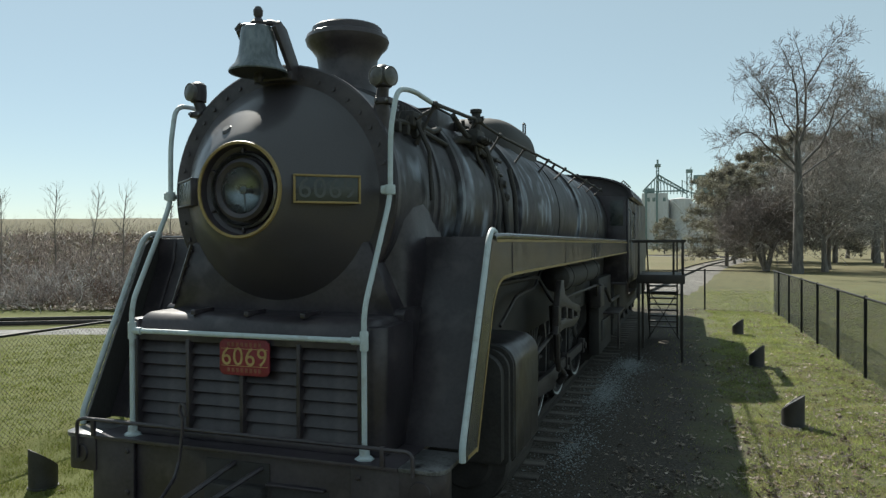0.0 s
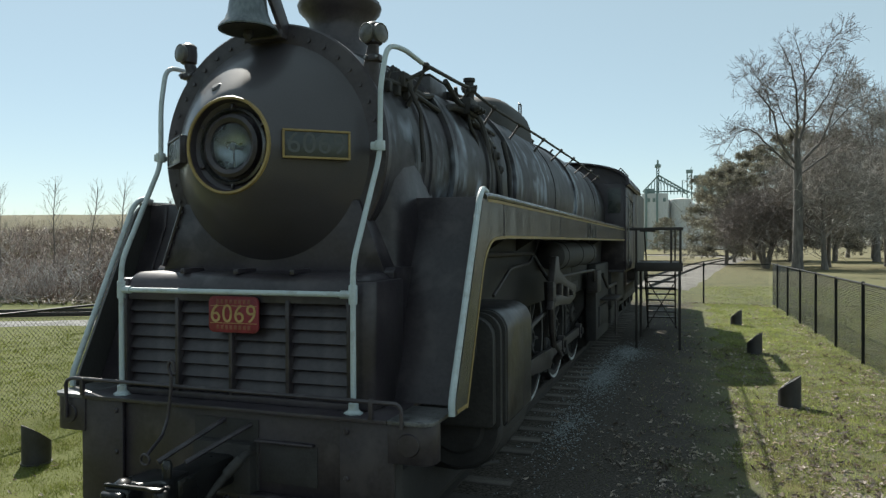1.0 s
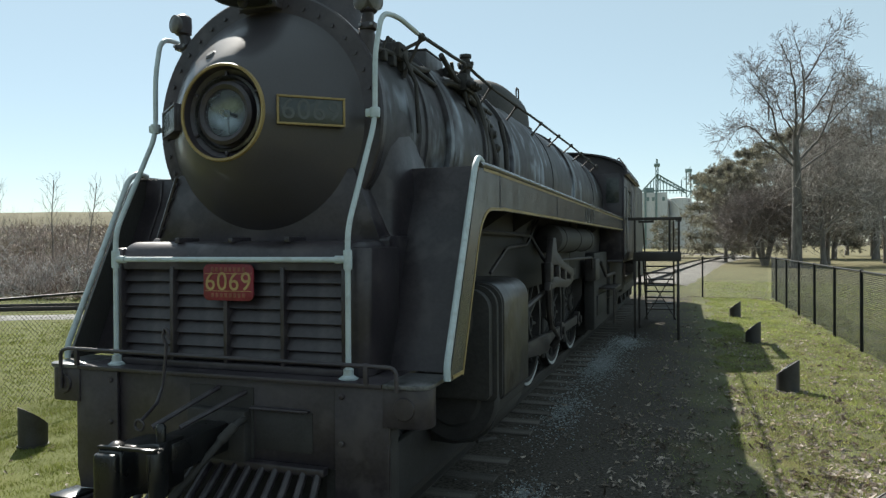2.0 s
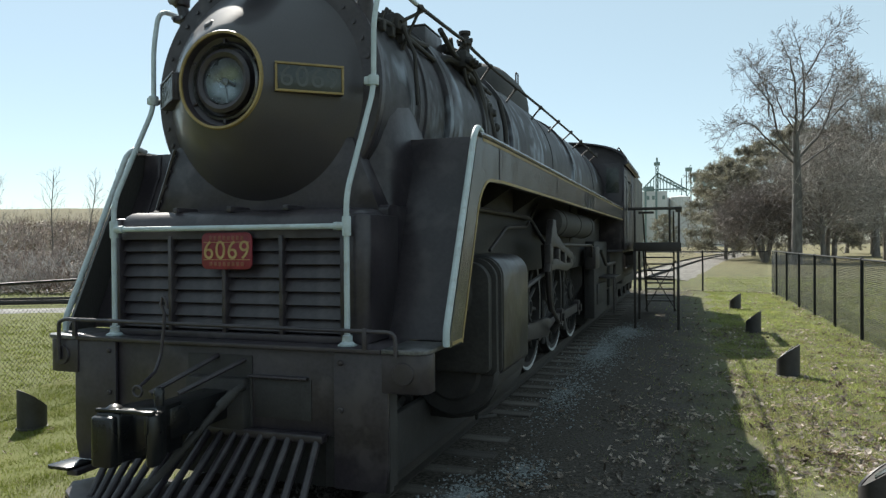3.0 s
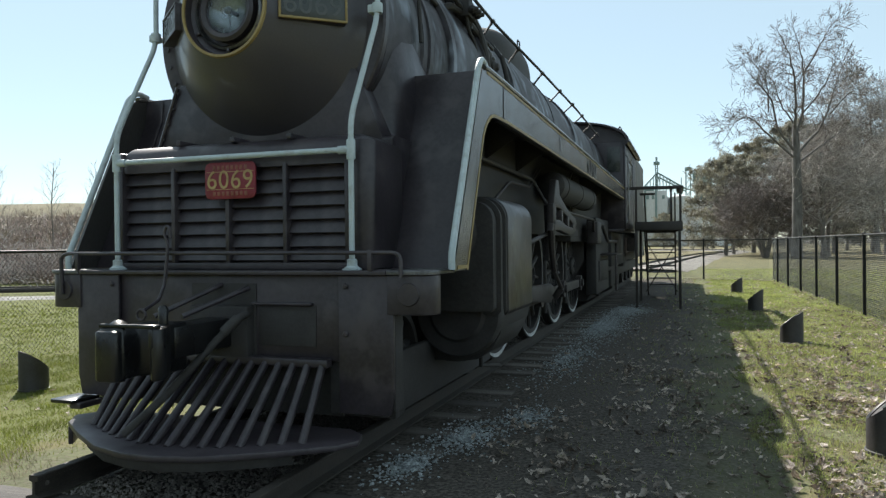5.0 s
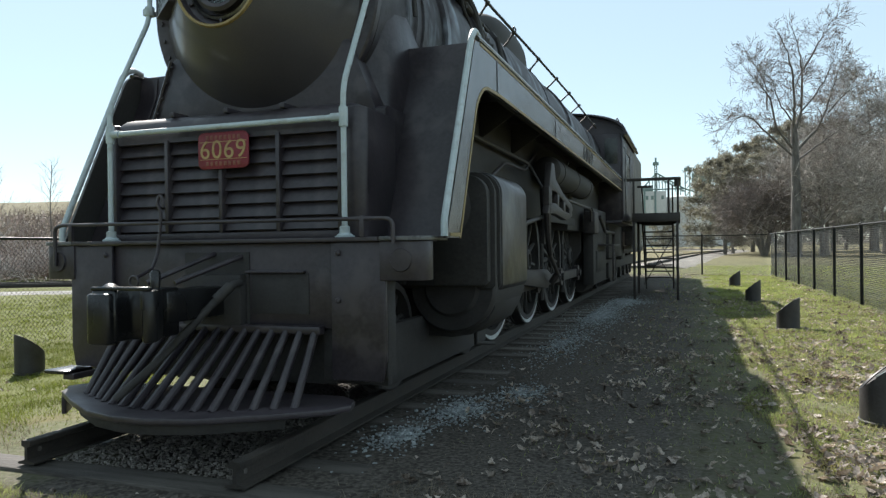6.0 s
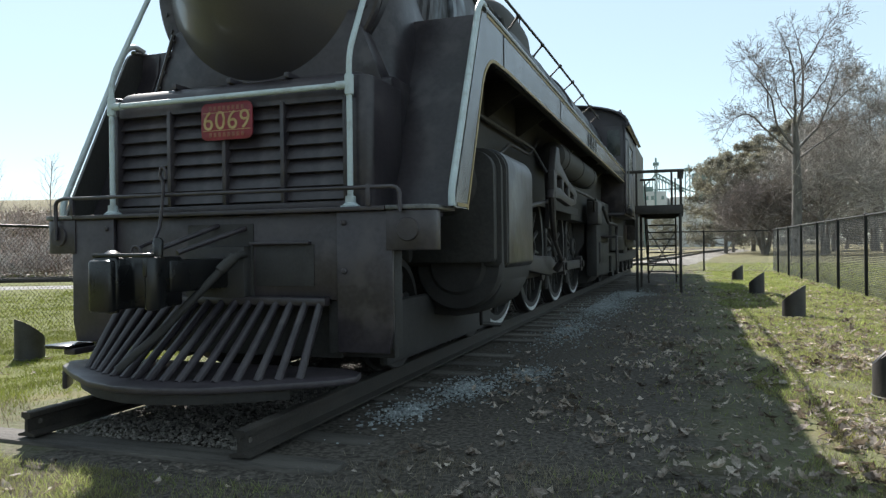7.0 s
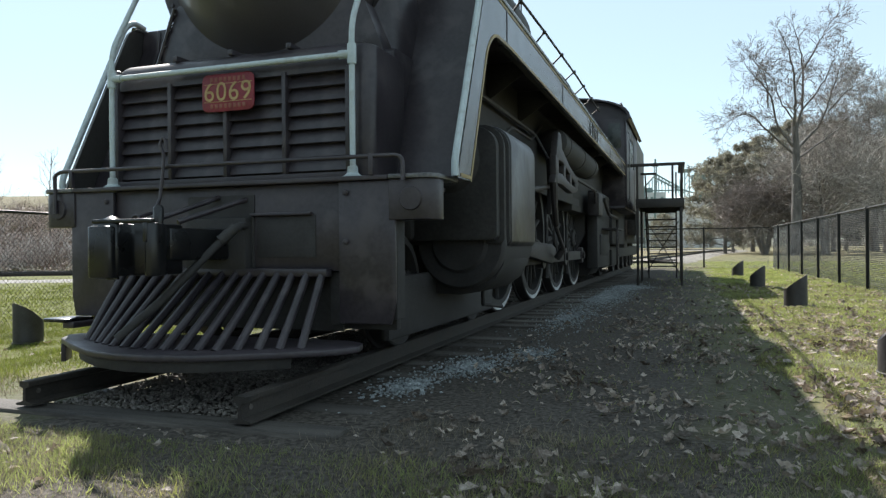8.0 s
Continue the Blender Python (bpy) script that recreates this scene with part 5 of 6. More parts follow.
        part("trailing_axlebox", box(min(s * 1.08, s * 1.16), max(s * 1.08, s * 1.16), 14.4, 14.8, .46, .86, .02), SOOT, loco)
        part("firebox_side", box(min(s * 1.04, s * 1.26), max(s * 1.04, s * 1.26), 10.6, 12.9, .50, 2.1, .03), SOOT, loco, "dark firebox side sheets")
        part("ash_hopper", prism([(.55, 1.2), (1.30, 1.2), (1.30, .80), (1.0, .34), (.6, .34)] if s > 0 else [(-.6, .34), (-1.0, .34), (-1.30, .80), (-1.30, 1.2), (-.55, 1.2)], "y", 10.9, 12.4, .02), SOOT, loco, "dark ashpan hopper")


running_gear()


def cab():
    c = part("cab", box(-1.62, 1.62, 13.0, 16.5, 1.84, 1.9, .006), BLACK, loco, "black enclosed cab with a curved roof")
    for s in (1, -1):
        a0, a1 = sorted((s * 1.62, s * 1.66))
        for y0, y1, z0, z1 in ((13.0, 13.7, 1.9, 3.92), (13.7, 15.3, 1.9, 2.95), (13.7, 15.3, 3.62, 3.92), (15.3, 16.6, 1.9, 3.92)):
            part("side_panel", box(a0, a1, y0, y1, z0, z1, .004), BLACK, c)
        b0, b1 = sorted((s * 1.0, s * 1.615))
        part("front_panel", box(b0, b1, 13.0, 13.04, 1.9, 3.95, .004), BLACK, c)
        f0, f1 = sorted((s * 1.24, s * 1.54))
        part("front_window", box(f0, f1, 12.99, 13.0, 3.25, 3.85, .003), BOARD, c, "dark front window")
    # two added blocks keep the sun from shining through gaps around the cab
    part("cab_sun_block", box(-1.3, 1.3, 13.2, 17.0, 1.0, 1.84, .02), SOOT, c, "block added under the cab to stop sunlight")
    part("gangway_sun_block", box(-1.30, 1.30, 16.4, 17.6, .9, 3.75, .03), SOOT, c, "block added between cab and tender to stop sunlight")
    part("back_wall", box(-1.61, 1.61, 16.3, 16.4, 1.9, 3.9, .006), BLACK, c)
    roof = [(1.76 * math.cos(radians(a)), 3.92 + .57 * math.sin(radians(a)) ** .8 if a not in (0, 180) else 3.92) for a in range(0, 181, 9)]
    roof2 = [(x * .97, z - .03) for x, z in reversed(roof)]
    part("roof", prism(roof + roof2, "y", 12.8, 16.8), BLACK, c, "low arched cab roof")
    part("front_wall", prism([(x * .96, z - .02) for x, z in roof], "y", 13.06, 13.1), BLACK, c)
    part("rear_gable", prism([(x * .96, z - .02) for x, z in roof], "y", 16.42, 16.46), BLACK, c)
    for s in (1, -1):
        part("gutter", tube([(s * 1.76, 12.8, 3.93), (s * 1.76, 16.8, 3.93)], .022, 8), BLACK, c)
        w0, w1 = sorted((s * 1.63, s * 1.645))
        part("window", box(w0, w1, 13.75, 15.25, 2.97, 3.60, .002), BOARD, c, "dusty side window")
        part("grab_rail", tube(fillet([(s * 1.66, 13.05, 2.0), (s * 1.72, 13.05, 2.05), (s * 1.72, 13.05, 3.6), (s * 1.66, 13.05, 3.65)], .04, 3), .016, 8), STEEL, c, "pale upright grab rail")
    part("skirt_end", box(1.58, 1.64, 13.55, 13.75, 2.12, 2.90, .01), BLACK, c)
    part("step_edge", box(1.50, 1.68, 13.5, 13.8, 2.10, 2.125, .004), TYRE_WHITE, c, "white step edge")
    rail = tube(fillet([(1.48, 13.0, 4.22), (1.54, 13.0, 4.32), (1.54, 15.2, 4.32), (1.48, 15.2, 4.22)], .04, 4), .014, 8)
    for y in (13.5, 14.0, 14.6):
        tube([(1.54, y, 4.32), (1.46, y, 4.18)], .012, 6, rail)
    part("roof_rail", rail, BLACK, c)


cab()

tender = thing("tender", "dusty grey-brown cylindrical tender coupled behind the cab", "tender", ENGINE)


def tender_parts():
    b = bmesh.new()
    for s in (1, -1):
        x0, x1 = sorted((s * 1.58, s * 1.62))
        box(x0, x1, 16.8, 20.6, 1.25, 4.05, .01, b)
    box(-1.58, 1.58, 17.0, 17.06, 1.7, 3.9, .01, b)
    box(-1.58, 1.58, 20.5, 20.58, 1.3, 4.05, .01, b)
    part("bunker", b, TENDER, tender, "flat-sided fuel bunker")
    part("tank", lathe([(.001, 20.5), (1.35, 20.5), (1.38, 20.6), (1.38, 26.3), (1.30, 26.5), (.9, 26.62), (.001, 26.7)], "y", (0, 0, 2.62), 56), TENDER, tender, "round water tank")
    part("underframe", box(-1.3, 1.3, 17.0, 26.5, 1.05, 1.3, .02), SOOT, tender, "sooty underframe")
    for y in (18.0, 19.6, 21.4, 23.0, 24.6, 25.8):
        for s in (1, -1):
            w = lathe([(.30, .0), (.30, .05), (.46, .05), (.46, -.08), (.30, -.08)], "x", (0, 0, 0), 36, closed=True)
            lathe([(.30, -.05), (.30, .02)], "x", (0, 0, 0), 30, w)
            part("wheel", w, SOOT, tender).matrix_local = pose(s * .80, y, RAIL_TOP + .47, 0, 0, 0 if s > 0 else 180)
    for s in (1, -1):
        part("truck_frame", box(min(s * .95, s * 1.05), max(s * .95, s * 1.05), 17.6, 26.0, .62, .95, .03), SOOT, tender)


tender_parts()

# ---- viewing platform beside the cab ----


def platform():
    t = thing("stair_platform", "dark brown steel viewing platform with stairs beside the cab", "platform")
    x0, x1, y0, y1, zd = 2.06, 3.12, 13.35, 15.55, 2.05
    part("deck", box(x0, x1, y0, y1, zd - .03, zd, .004), PLATF, t, "steel deck plate")
    for y in (y0 - .02, y1):
        part("fascia", box(x0 - .02, x1 + .02, y, y + .02, zd - .19, zd + .02, .004), PLATF, t, "deep edge board")
    for x in (x0 - .02, x1):
        part("fascia", box(x, x + .02, y0, y1, zd - .19, zd + .02, .004), PLATF, t)
    for x in (x0 + .02, x1 - .05):
        for y in (y0 + .02, y1 - .08):
            part("leg", box(x - .03, x + .03, y - .03, y + .03, -.03, zd - .03, .006), PLATF, t, "square steel leg")
    for x, y in ((x0 + .02, y0 + .02), (x1 - .03, y0 + .02), (x1 - .03, y1 - .06), (x1 - .03, (y0 + y1) / 2), (x1 - .24, y0 + .02)):
        part("rail_post", box(x - .025, x + .025, y - .025, y + .025, zd, 2.90, .005), PLATF, t, "square rail post")
    part("top_rail", box(x0 - .35, x1 + .02, y0 - .02, y0 + .05, 2.84, 2.91, .006), PLATF, t, "wide flat top rail")
    part("top_rail", box(x1 - .11, x1 + .04, y0 + .052, y1, 2.86, 2.91, .006), PLATF, t, "wide flat top rail")
    part("back_rail", box(x0, x0 + .4, y1 - .05, y1, 2.84, 2.90, .006), PLATF, t)
    part("mid_rail", box(x1 - .04, x1 - .005, y0, y1, 2.42, 2.46, .004), PLATF, t)
    # stair going down behind
    n, rise, run = 10, .187, .24
    for x in (x0 + .12, x1 - .16):
        s = prism([(y1, zd - .02), (y1, zd - .24), (y1 + n * run, -.02), (y1 + n * run + .12, -.02), (y1 + .1, zd)], "x", x - .02, x + .02, .004)
        part("stringer", s, PLATF, t, "sloping stair stringer")
        hr = tube(fillet([(x, y1 - .05, 2.88), (x, y1 + n * run - .2, 1.12), (x, y1 + n * run - .1, .05)], .1, 4), .02, 8)
        part("stair_rail", hr, PLATF, t)
    for k in range(1, n):
        z = zd - k * rise
        part("tread", box(x0 + .14, x1 - .18, y1 + (k - .5) * run - .11, y1 + (k - .5) * run + .13, z - .035, z, .004), PLATF, t, "steel stair tread")
    for a, b in (((x0 + .15, y1 - .08, .25), (x1 - .1, y1 - .08, 1.6)), ((x1 - .1, y1 - .08, .25), (x0 + .15, y1 - .08, 1.6))):
        part("cross_brace", tube([a, b], .014, 6), PLATF, t)


platform()

# ---- chain-link fences ----


def fence(name, a, b, h, first, gap, label, mesh=.066, wire=.0020, metal=None, knuckles=False):
    a, b = Vector((*a, 0)), Vector((*b, 0))
    L, d = (b - a).length, (b - a).normalized()
    up = Vector((0, 0, 1))
    nrm = d.cross(up)
    t = thing(name, label, "fence", kind="structure")

    def gz(s):
        p = a + d * s
        return float(terrain(p.x, p.y))
    me = None
    s = first
    while s <= L + .01:
        p = a + d * s
        if me is None:
            post = part("post", lathe([(.034, -.1), (.034, h + .01), (.04, h + .015), (.04, h + .03), (.02, h + .05), (.001, h + .055)], "z", (0, 0, 0), 14), FENCE, t, "round black post")
            me = post.data
        else:
            post = part("post", me, FENCE, t)
        post.location = p + up * gz(s)
        s += gap
    g0 = gz(L / 2)
    part("top_rail", tube([a + up * (h + g0), b + up * (h + g0)], .022, 8), FENCE, t, "round black top rail")
    part("tension_wire", tube([a + up * (.015 + g0), b + up * (.015 + g0)], .0025, 4), FENCE, t)
    V, F = [], []
    off = nrm * .028 + up * g0
    hh = h - .03
    for sgn in (1, -1):
        s0 = -hh
        while s0 < L:
            u0, u1 = max(0, s0), min(L, s0 + hh)
            z0, z1 = (u0 - s0), (u1 - s0)
            if sgn < 0:
                z0, z1 = hh - z0, hh - z1
            p, q = a + d * u0 + up * (z0 + .03) + off, a + d * u1 + up * (z1 + .03) + off
            w = (q - p).normalized()
            n1 = nrm
            n2 = w.cross(n1).normalized()
            o = len(V)
            for c in (p, q):
                for k in range(3):
                    ang = k * math.tau / 3 + .5
                    V.append(tuple(c + (n1 * math.cos(ang) + n2 * math.sin(ang)) * wire))
            for k in range(3):
                F.append((o + k, o + (k + 1) % 3, o + 3 + (k + 1) % 3, o + 3 + k))
            s0 += mesh
    if knuckles:
        rows = int(hh / mesh * 2)
        for j in range(1, rows):
            s0 = mesh / 2 * (j % 2)
            while s0 < L:
                c = a + d * s0 + up * (.03 + j * mesh / 2) + off
                o = len(V)
                for e in (-.5, .5):
                    for k in range(3):
                        ang = k * math.tau / 3
                        V.append(tuple(c + nrm * (e * .016) + (d * math.cos(ang) + up * math.sin(ang)) * .0052))
                for k in range(3):
                    F.append((o + k, o + (k + 1) % 3, o + 3 + (k + 1) % 3, o + 3 + k))
                s0 += mesh
    soup("chain_link", V, F, metal or FENCE, t, "woven wire mesh", "", "stuff")


fence("fence_east", (6.66, -3.6), (6.66, 27.2), 1.67, .05, 2.64, "black chain-link fence along the grass", mesh=.076, wire=.0026, metal=WIRE, knuckles=True)
fence("fence_north", (6.56, 27.25), (-6.2, 27.25), 1.67, 2.5, 2.5, "black chain-link fence behind the tender", mesh=.076, wire=.0026, metal=WIRE)
fence("fence_west", (-6.28, 27.0), (-6.28, -2.6), 1.64, .3, 2.63, "black chain-link fence beside the engine", mesh=.078, wire=.0024)

# ---- ground spotlights ----


def spotlight(x, y, turn, first=None):
    if first is not None:
        return copy_thing(first, pose(x, y, float(terrain(x, y)), 0, 0, turn))
    r, n = .165, 36
    t = thing("ground_spotlight", "dark cut-off cylinder spotlight standing in the grass", "spotlight", None, "spotlights along the engine")
    bm = bmesh.new()
    lo, hi, hi2, lo2 = [], [], [], []
    for k in range(n):
        a = k * math.tau / n
        c, s = math.cos(a), math.sin(a)
        z = .37 + .13 * c / 1.0 + .02 * (1 - c * c)
        lo.append(bm.verts.new((r * c, r * s, -.04)))
        hi.append(bm.verts.new((r * c, r * s, z)))
        hi2.append(bm.verts.new((r * .9 * c, r * .9 * s, z - .004)))
        lo2.append(bm.verts.new((r * .9 * c, r * .9 * s, z - .014)))
    rim = [v.co.copy() for v in lo2]
    for k in range(n):
        j = (k + 1) % n
        bm.faces.new((lo[k], lo[j], hi[j], hi[k]))
        bm.faces.new((hi[k], hi[j], hi2[j], hi2[k]))
        bm.faces.new((hi2[k], hi2[j], lo2[j], lo2[k]))
    part("housing", bm, LAMPM, t)
    face = bmesh.new()
    face.faces.new([face.verts.new(v) for v in rim])
    part("louvre_face", face, SOOT, t, "black honeycomb louvre")
    w = part("lamp_window", box(-.07, .07, -.055, .055, -.004, .006, .003), BOARD, t, "small dark lamp window")
    w.matrix_local = pose(.0, 0, .372, 0, -38, 0)
    part("base_ring", lathe([(r + .012, -.02), (r + .012, .02), (r, .025)], "z", (0, 0, 0), 36), LAMPM, t)
    t.matrix_world = pose(x, y, float(terrain(x, y)), 0, 0, turn)
    return t


lamp = spotlight(4.66, 7.72, -12)
spotlight(4.70, 13.36, -10, lamp)
spotlight(4.74, 19.25, -8, lamp)
spotlight(4.48, 1.66, -14, lamp)
spotlight(-4.54, 2.43, 248, lamp)

# ---- plants ----
random.seed(5)


def raw_tube(V, F, pts, rs, n):
    side = None
    for i, p in enumerate(pts):
        d = (pts[min(i + 1, len(pts) - 1)] - pts[max(i - 1, 0)]).normalized()
        if side is None:
            side = d.cross(Vector((.31, .2, .93)) if abs(d.z) < .9 else Vector((1, 0, 0))).normalized()
        else:
            side = (side - d * side.dot(d)).normalized()
        up = d.cross(side)
        o = len(V)
        for k in range(n):
            a = k * math.tau / n
            V.append(tuple(p + (side * math.cos(a) + up * math.sin(a)) * rs[i]))
        if i:
            for k in range(n):
                F.append((o - n + k, o - n + (k + 1) % n, o + (k + 1) % n, o + k))


def rand_dir():
    return Vector((random.gauss(0, 1), random.gauss(0, 1), random.gauss(0, 1))).normalized()


def grow(V, F, p, d, length, r, depth, droop, spread, kids, least):
    """One limb with its side limbs, thinner and shorter from fork to fork."""
    n = 6 if r > .05 else 4 if r > .015 else 3
    seg = 5 if depth > 1 else 3
    pts, rs = [p], [r]
    q, dd = p.copy(), d.copy()
    for i in range(seg):
        dd = (dd + rand_dir() * .22 + Vector((0, 0, droop))).normalized()
        q = q + dd * (length / seg)
        pts.append(q.copy())
        rs.append(max(least, r * (1 - .62 * (i + 1) / seg)))
    raw_tube(V, F, pts, rs, n)
    if depth <= 0:
        return
    for k in range(kids):
        t = .35 + .65 * (k + random.random() * .8) / kids
        i = min(seg - 1, int(t * seg))
        base = pts[i].lerp(pts[i + 1], t * seg - i if t * seg - i < 1 else 1)
        axis = (pts[i + 1] - pts[i]).normalized()
        out = rand_dir()
        out = (out - axis * out.dot(axis)).normalized()
        nd = (axis * (1 - spread) + out * spread + Vector((0, 0, .12))).normalized()
        grow(V, F, base, nd, length * random.uniform(.5, .78), max(least, rs[i] * random.uniform(.45, .62)), depth - 1, droop, spread, kids, least)


def bare_tree(name, x, y, h, trunk_h, r, limbs, depth, kids, spread, droop, label, lean=.25, least=.006, stems=1, crown_len=.5, rise=.55, twig=None):
    z = float(terrain(x, y))
    t = thing(name, label, "tree", pose(x, y, z - .1))
    V, F, W, G = [], [], [], []
    for s in range(stems):
        a = random.random() * 6.3
        d = Vector((math.cos(a) * (.45 if stems > 1 else .04), math.sin(a) * (.45 if stems > 1 else .04), 1)).normalized()
        pts, rs, q = [Vector((0, 0, 0))], [r * 1.35], Vector((0, 0, 0))
        top = h * .88 if stems == 1 else trunk_h
        for i in range(10):
            d = (d + rand_dir() * .06 + Vector((0, 0, .06))).normalized()
            q = q + d * (top / 10)
            pts.append(q.copy())
            rs.append(max(.02, r * (1 - .86 * (i + 1) / 10)))
        raw_tube(V, F, pts, rs, 10)
        for k in range(limbs):
            f = trunk_h / top + (1 - trunk_h / top) * (k + random.random()) / limbs if stems == 1 else random.uniform(.5, 1)
            i = min(9, int(f * 10))
            a = k * 2.4 + random.random()
            nd = Vector((math.cos(a), math.sin(a), rise + f * .5)).normalized()
            grow(W, G, pts[i].lerp(pts[i + 1], f * 10 - i if f * 10 - i < 1 else 1), nd, h * crown_len * (1.15 - .65 * f) * random.uniform(.8, 1.1), rs[i] * .62, depth, droop, spread, kids, least)
    tr = soup("trunk", V, F, BARK, t)
    tr.data.shade_smooth()
    soup("crown", W, G, twig or TWIG, t, "bare branching twigs")
    return t


def spikes(V, F, p, size, n, up=0.2):
    for _ in range(n):
        d = (rand_dir() + Vector((0, 0, up))).normalized()
        o = rand_dir().cross(d).normalized() * size * .09
        b = p + rand_dir() * size * .35
        i = len(V)
        V.extend((tuple(b - o), tuple(b + o), tuple(b + d * size)))
        F.append((i, i + 1, i + 2))


def pine(x, y, h, rad, clumps, label, size=.5, low=.12, seed=1):
    random.seed(seed)
    z = float(terrain(x, y))
    t = thing("pine_tree", label, "tree", pose(x, y, z))
    V, F, W, G = [], [], [], []
    raw_tube(V, F, [Vector((0, 0, -.1)), Vector((.1, 0, h * .5)), Vector((0, .1, h * .95))], [h * .02, h * .013, .03], 8)
    for k in range(46):
        f = low + (1 - low) * (k / 46) ** .9
        a = k * 2.4 + random.random() * .6
        L = rad * min(1, 2.4 * (1 - f) ** .75 + .12) * random.uniform(.6, 1.1)
        base = Vector((0, 0, h * f))
        tip = base + Vector((math.cos(a) * L, math.sin(a) * L, L * random.uniform(-.05, .3)))
        raw_tube(V, F, [base, base.lerp(tip, .5) + Vector((0, 0, -.1)), tip], [.07, .045, .015], 5)
        m = int(clumps / 46)
        for j in range(m):
            u = .25 + .8 * random.random() ** .7
            c = base.lerp(tip, u) + rand_dir() * (.28 + .16 * L) * random.random()
            spikes(W, G, c, size * random.uniform(.7, 1.3), 12)
    soup("trunk", V, F, BARK, t)
    soup("crown", W, G, NEEDLE, t, "dark olive needle clumps")


def spot(bearing, d):
    """A place in the park, d metres out from the gate along a bearing."""
    p = GATE + FWD * d + RGT * (d * (bearing - 784) / 1254)
    return p.x, p.y




def leader_tree(x, y, trunk, leaders, label):
    """A tree whose main limbs follow given lines (sideways, height), with twigs grown along them."""
    t = thing("tall_tree", label, "tree", pose(x, y, float(terrain(x, y)) - .1))
    side = Vector((RGT.x, RGT.y, 0))
    deep = Vector((FWD.x, FWD.y, 0))
    V, F, W, G = [], [], [], []
    raw_tube(V, F, [side * u + Vector((0, 0, z)) for u, z, r in trunk], [r for u, z, r in trunk], 12)
    for k, (r0, line) in enumerate(leaders):
        away = (k * .618 % 1 - .5) * 5
        pts = fillet([side * (u * .94) + deep * (away * i / (len(line) - 1)) + Vector((0, 0, z if z < 11 else 11 + (z - 11) * .88)) for i, (u, z) in enumerate(line)], .8, 4)
        pts = [p + rand_dir() * .07 if 0 < i < len(pts) - 1 else p for i, p in enumerate(pts)]
        rs = [.74 * r0 * (1 - .8 * i / (len(pts) - 1)) for i in range(len(pts))]
        raw_tube(V, F, pts, rs, 7)
        for i in range(3, len(pts)):
            axis = (pts[i] - pts[i - 1]).normalized()
            for j in range(2):
                out = rand_dir()
                out = (out - axis * out.dot(axis)).normalized()
                d = (axis * .55 + out * .8 + Vector((0, 0, .15))).normalized()
                grow(W, G, pts[i - 1].lerp(pts[i], random.random()), d, random.uniform(.8, 2.0), max(.018, rs[i] * .45), 2, -.06, .55, 4, .011)
        grow(W, G, pts[-1], (pts[-1] - pts[-2]).normalized(), .9, rs[-1], 2, -.03, .5, 5, .012)
    tr = soup("trunk", V, F, DARK_BARK, t)
    tr.data.shade_smooth()
    soup("crown", W, G, TWIG_DARK, t, "bare branching twigs")


random.seed(11)
leader_tree(*spot(1412, 63), [(0, 0, .54), (0, 1.2, .45), (.05, 6, .40), (0, 9.5, .33), (-.1, 11.9, .24)],
            [(.19, [(-.1, 11.3), (-.35, 13), (-.75, 16.5), (-1.6, 18.8), (-2.7, 20.4)]),
             (.20, [(0, 11.3), (.7, 13), (.95, 16.5), (.8, 19.4), (.2, 21.8)]),
             (.10, [(.9, 17.6), (1.9, 19.6), (2.5, 21.2), (3.3, 22.4)]),
             (.17, [(.2, 9.6), (2.3, 11.5), (3.8, 14.5), (4.8, 17), (5.7, 19.3)]),
             (.09, [(3.2, 13.2), (4.8, 15.2), (6.6, 16.2)]),
             (.16, [(-.1, 9.6), (-2, 11.6), (-2.8, 14.5), (-4.0, 15.8), (-5.5, 17)]),
             (.10, [(-2.6, 13.5), (-2.4, 16), (-3.6, 18.6), (-4.4, 19.6)]),
             (.13, [(-.1, 9), (-3.0, 11.4), (-4.6, 13), (-6.0, 12.6), (-7.2, 10.6)]),
             (.12, [(.1, 8.6), (3.0, 10.4), (5.5, 12), (7.6, 12.4)]),
             (.10, [(-.3, 12.4), (-1.4, 14.2), (-2.0, 16.6), (-3.4, 18)]),
             (.10, [(.7, 13.4), (2.0, 15.2), (3.0, 18), (3.2, 19.6)])], "tall bare deciduous tree beyond the fence")
random.seed(12)
bare_tree("spreading_tree", *spot(1356, 70), 10.5, 4.2, .26, 8, 3, 5, .7, .0, "low bare many-stemmed tree with dense twigs", least=.014, stems=6, crown_len=.5, twig=TWIG_DARK)
random.seed(17)
bare_tree("park_tree", *spot(1466, 72), 11.5, 2.6, .26, 16, 3, 6, .7, -.03, "bare twiggy park tree with a broad crown", least=.014, crown_len=.62)
random.seed(13)
bare_tree("park_tree", *spot(1460, 66), 9.5, 2.8, .28, 14, 3, 6, .72, -.03, "bare spreading park tree with dense twigs", least=.018, crown_len=.6)
random.seed(14)
bare_tree("park_tree", *spot(1552, 92), 21, 5.0, .4, 14, 4, 5, .6, 0.0, "tall pale bare park tree", least=.018, crown_len=.42)
random.seed(15)
bare_tree("park_tree", *spot(1500, 120), 17, 4.0, .3, 12, 3, 6, .6, 0.0, "bare park tree with fine twigs", least=.020, crown_len=.45)
random.seed(16)
bare_tree("park_tree", *spot(1570, 75), 10, 2.5, .22, 12, 3, 6, .7, -.02, "bare park tree with dense low twigs", least=.018, crown_len=.6)
random.seed(18)
bare_tree("park_tree", *spot(1300, 92), 8.5, 2.0, .2, 12, 3, 6, .72, -.02, "grey twiggy park tree", least=.018, crown_len=.62)
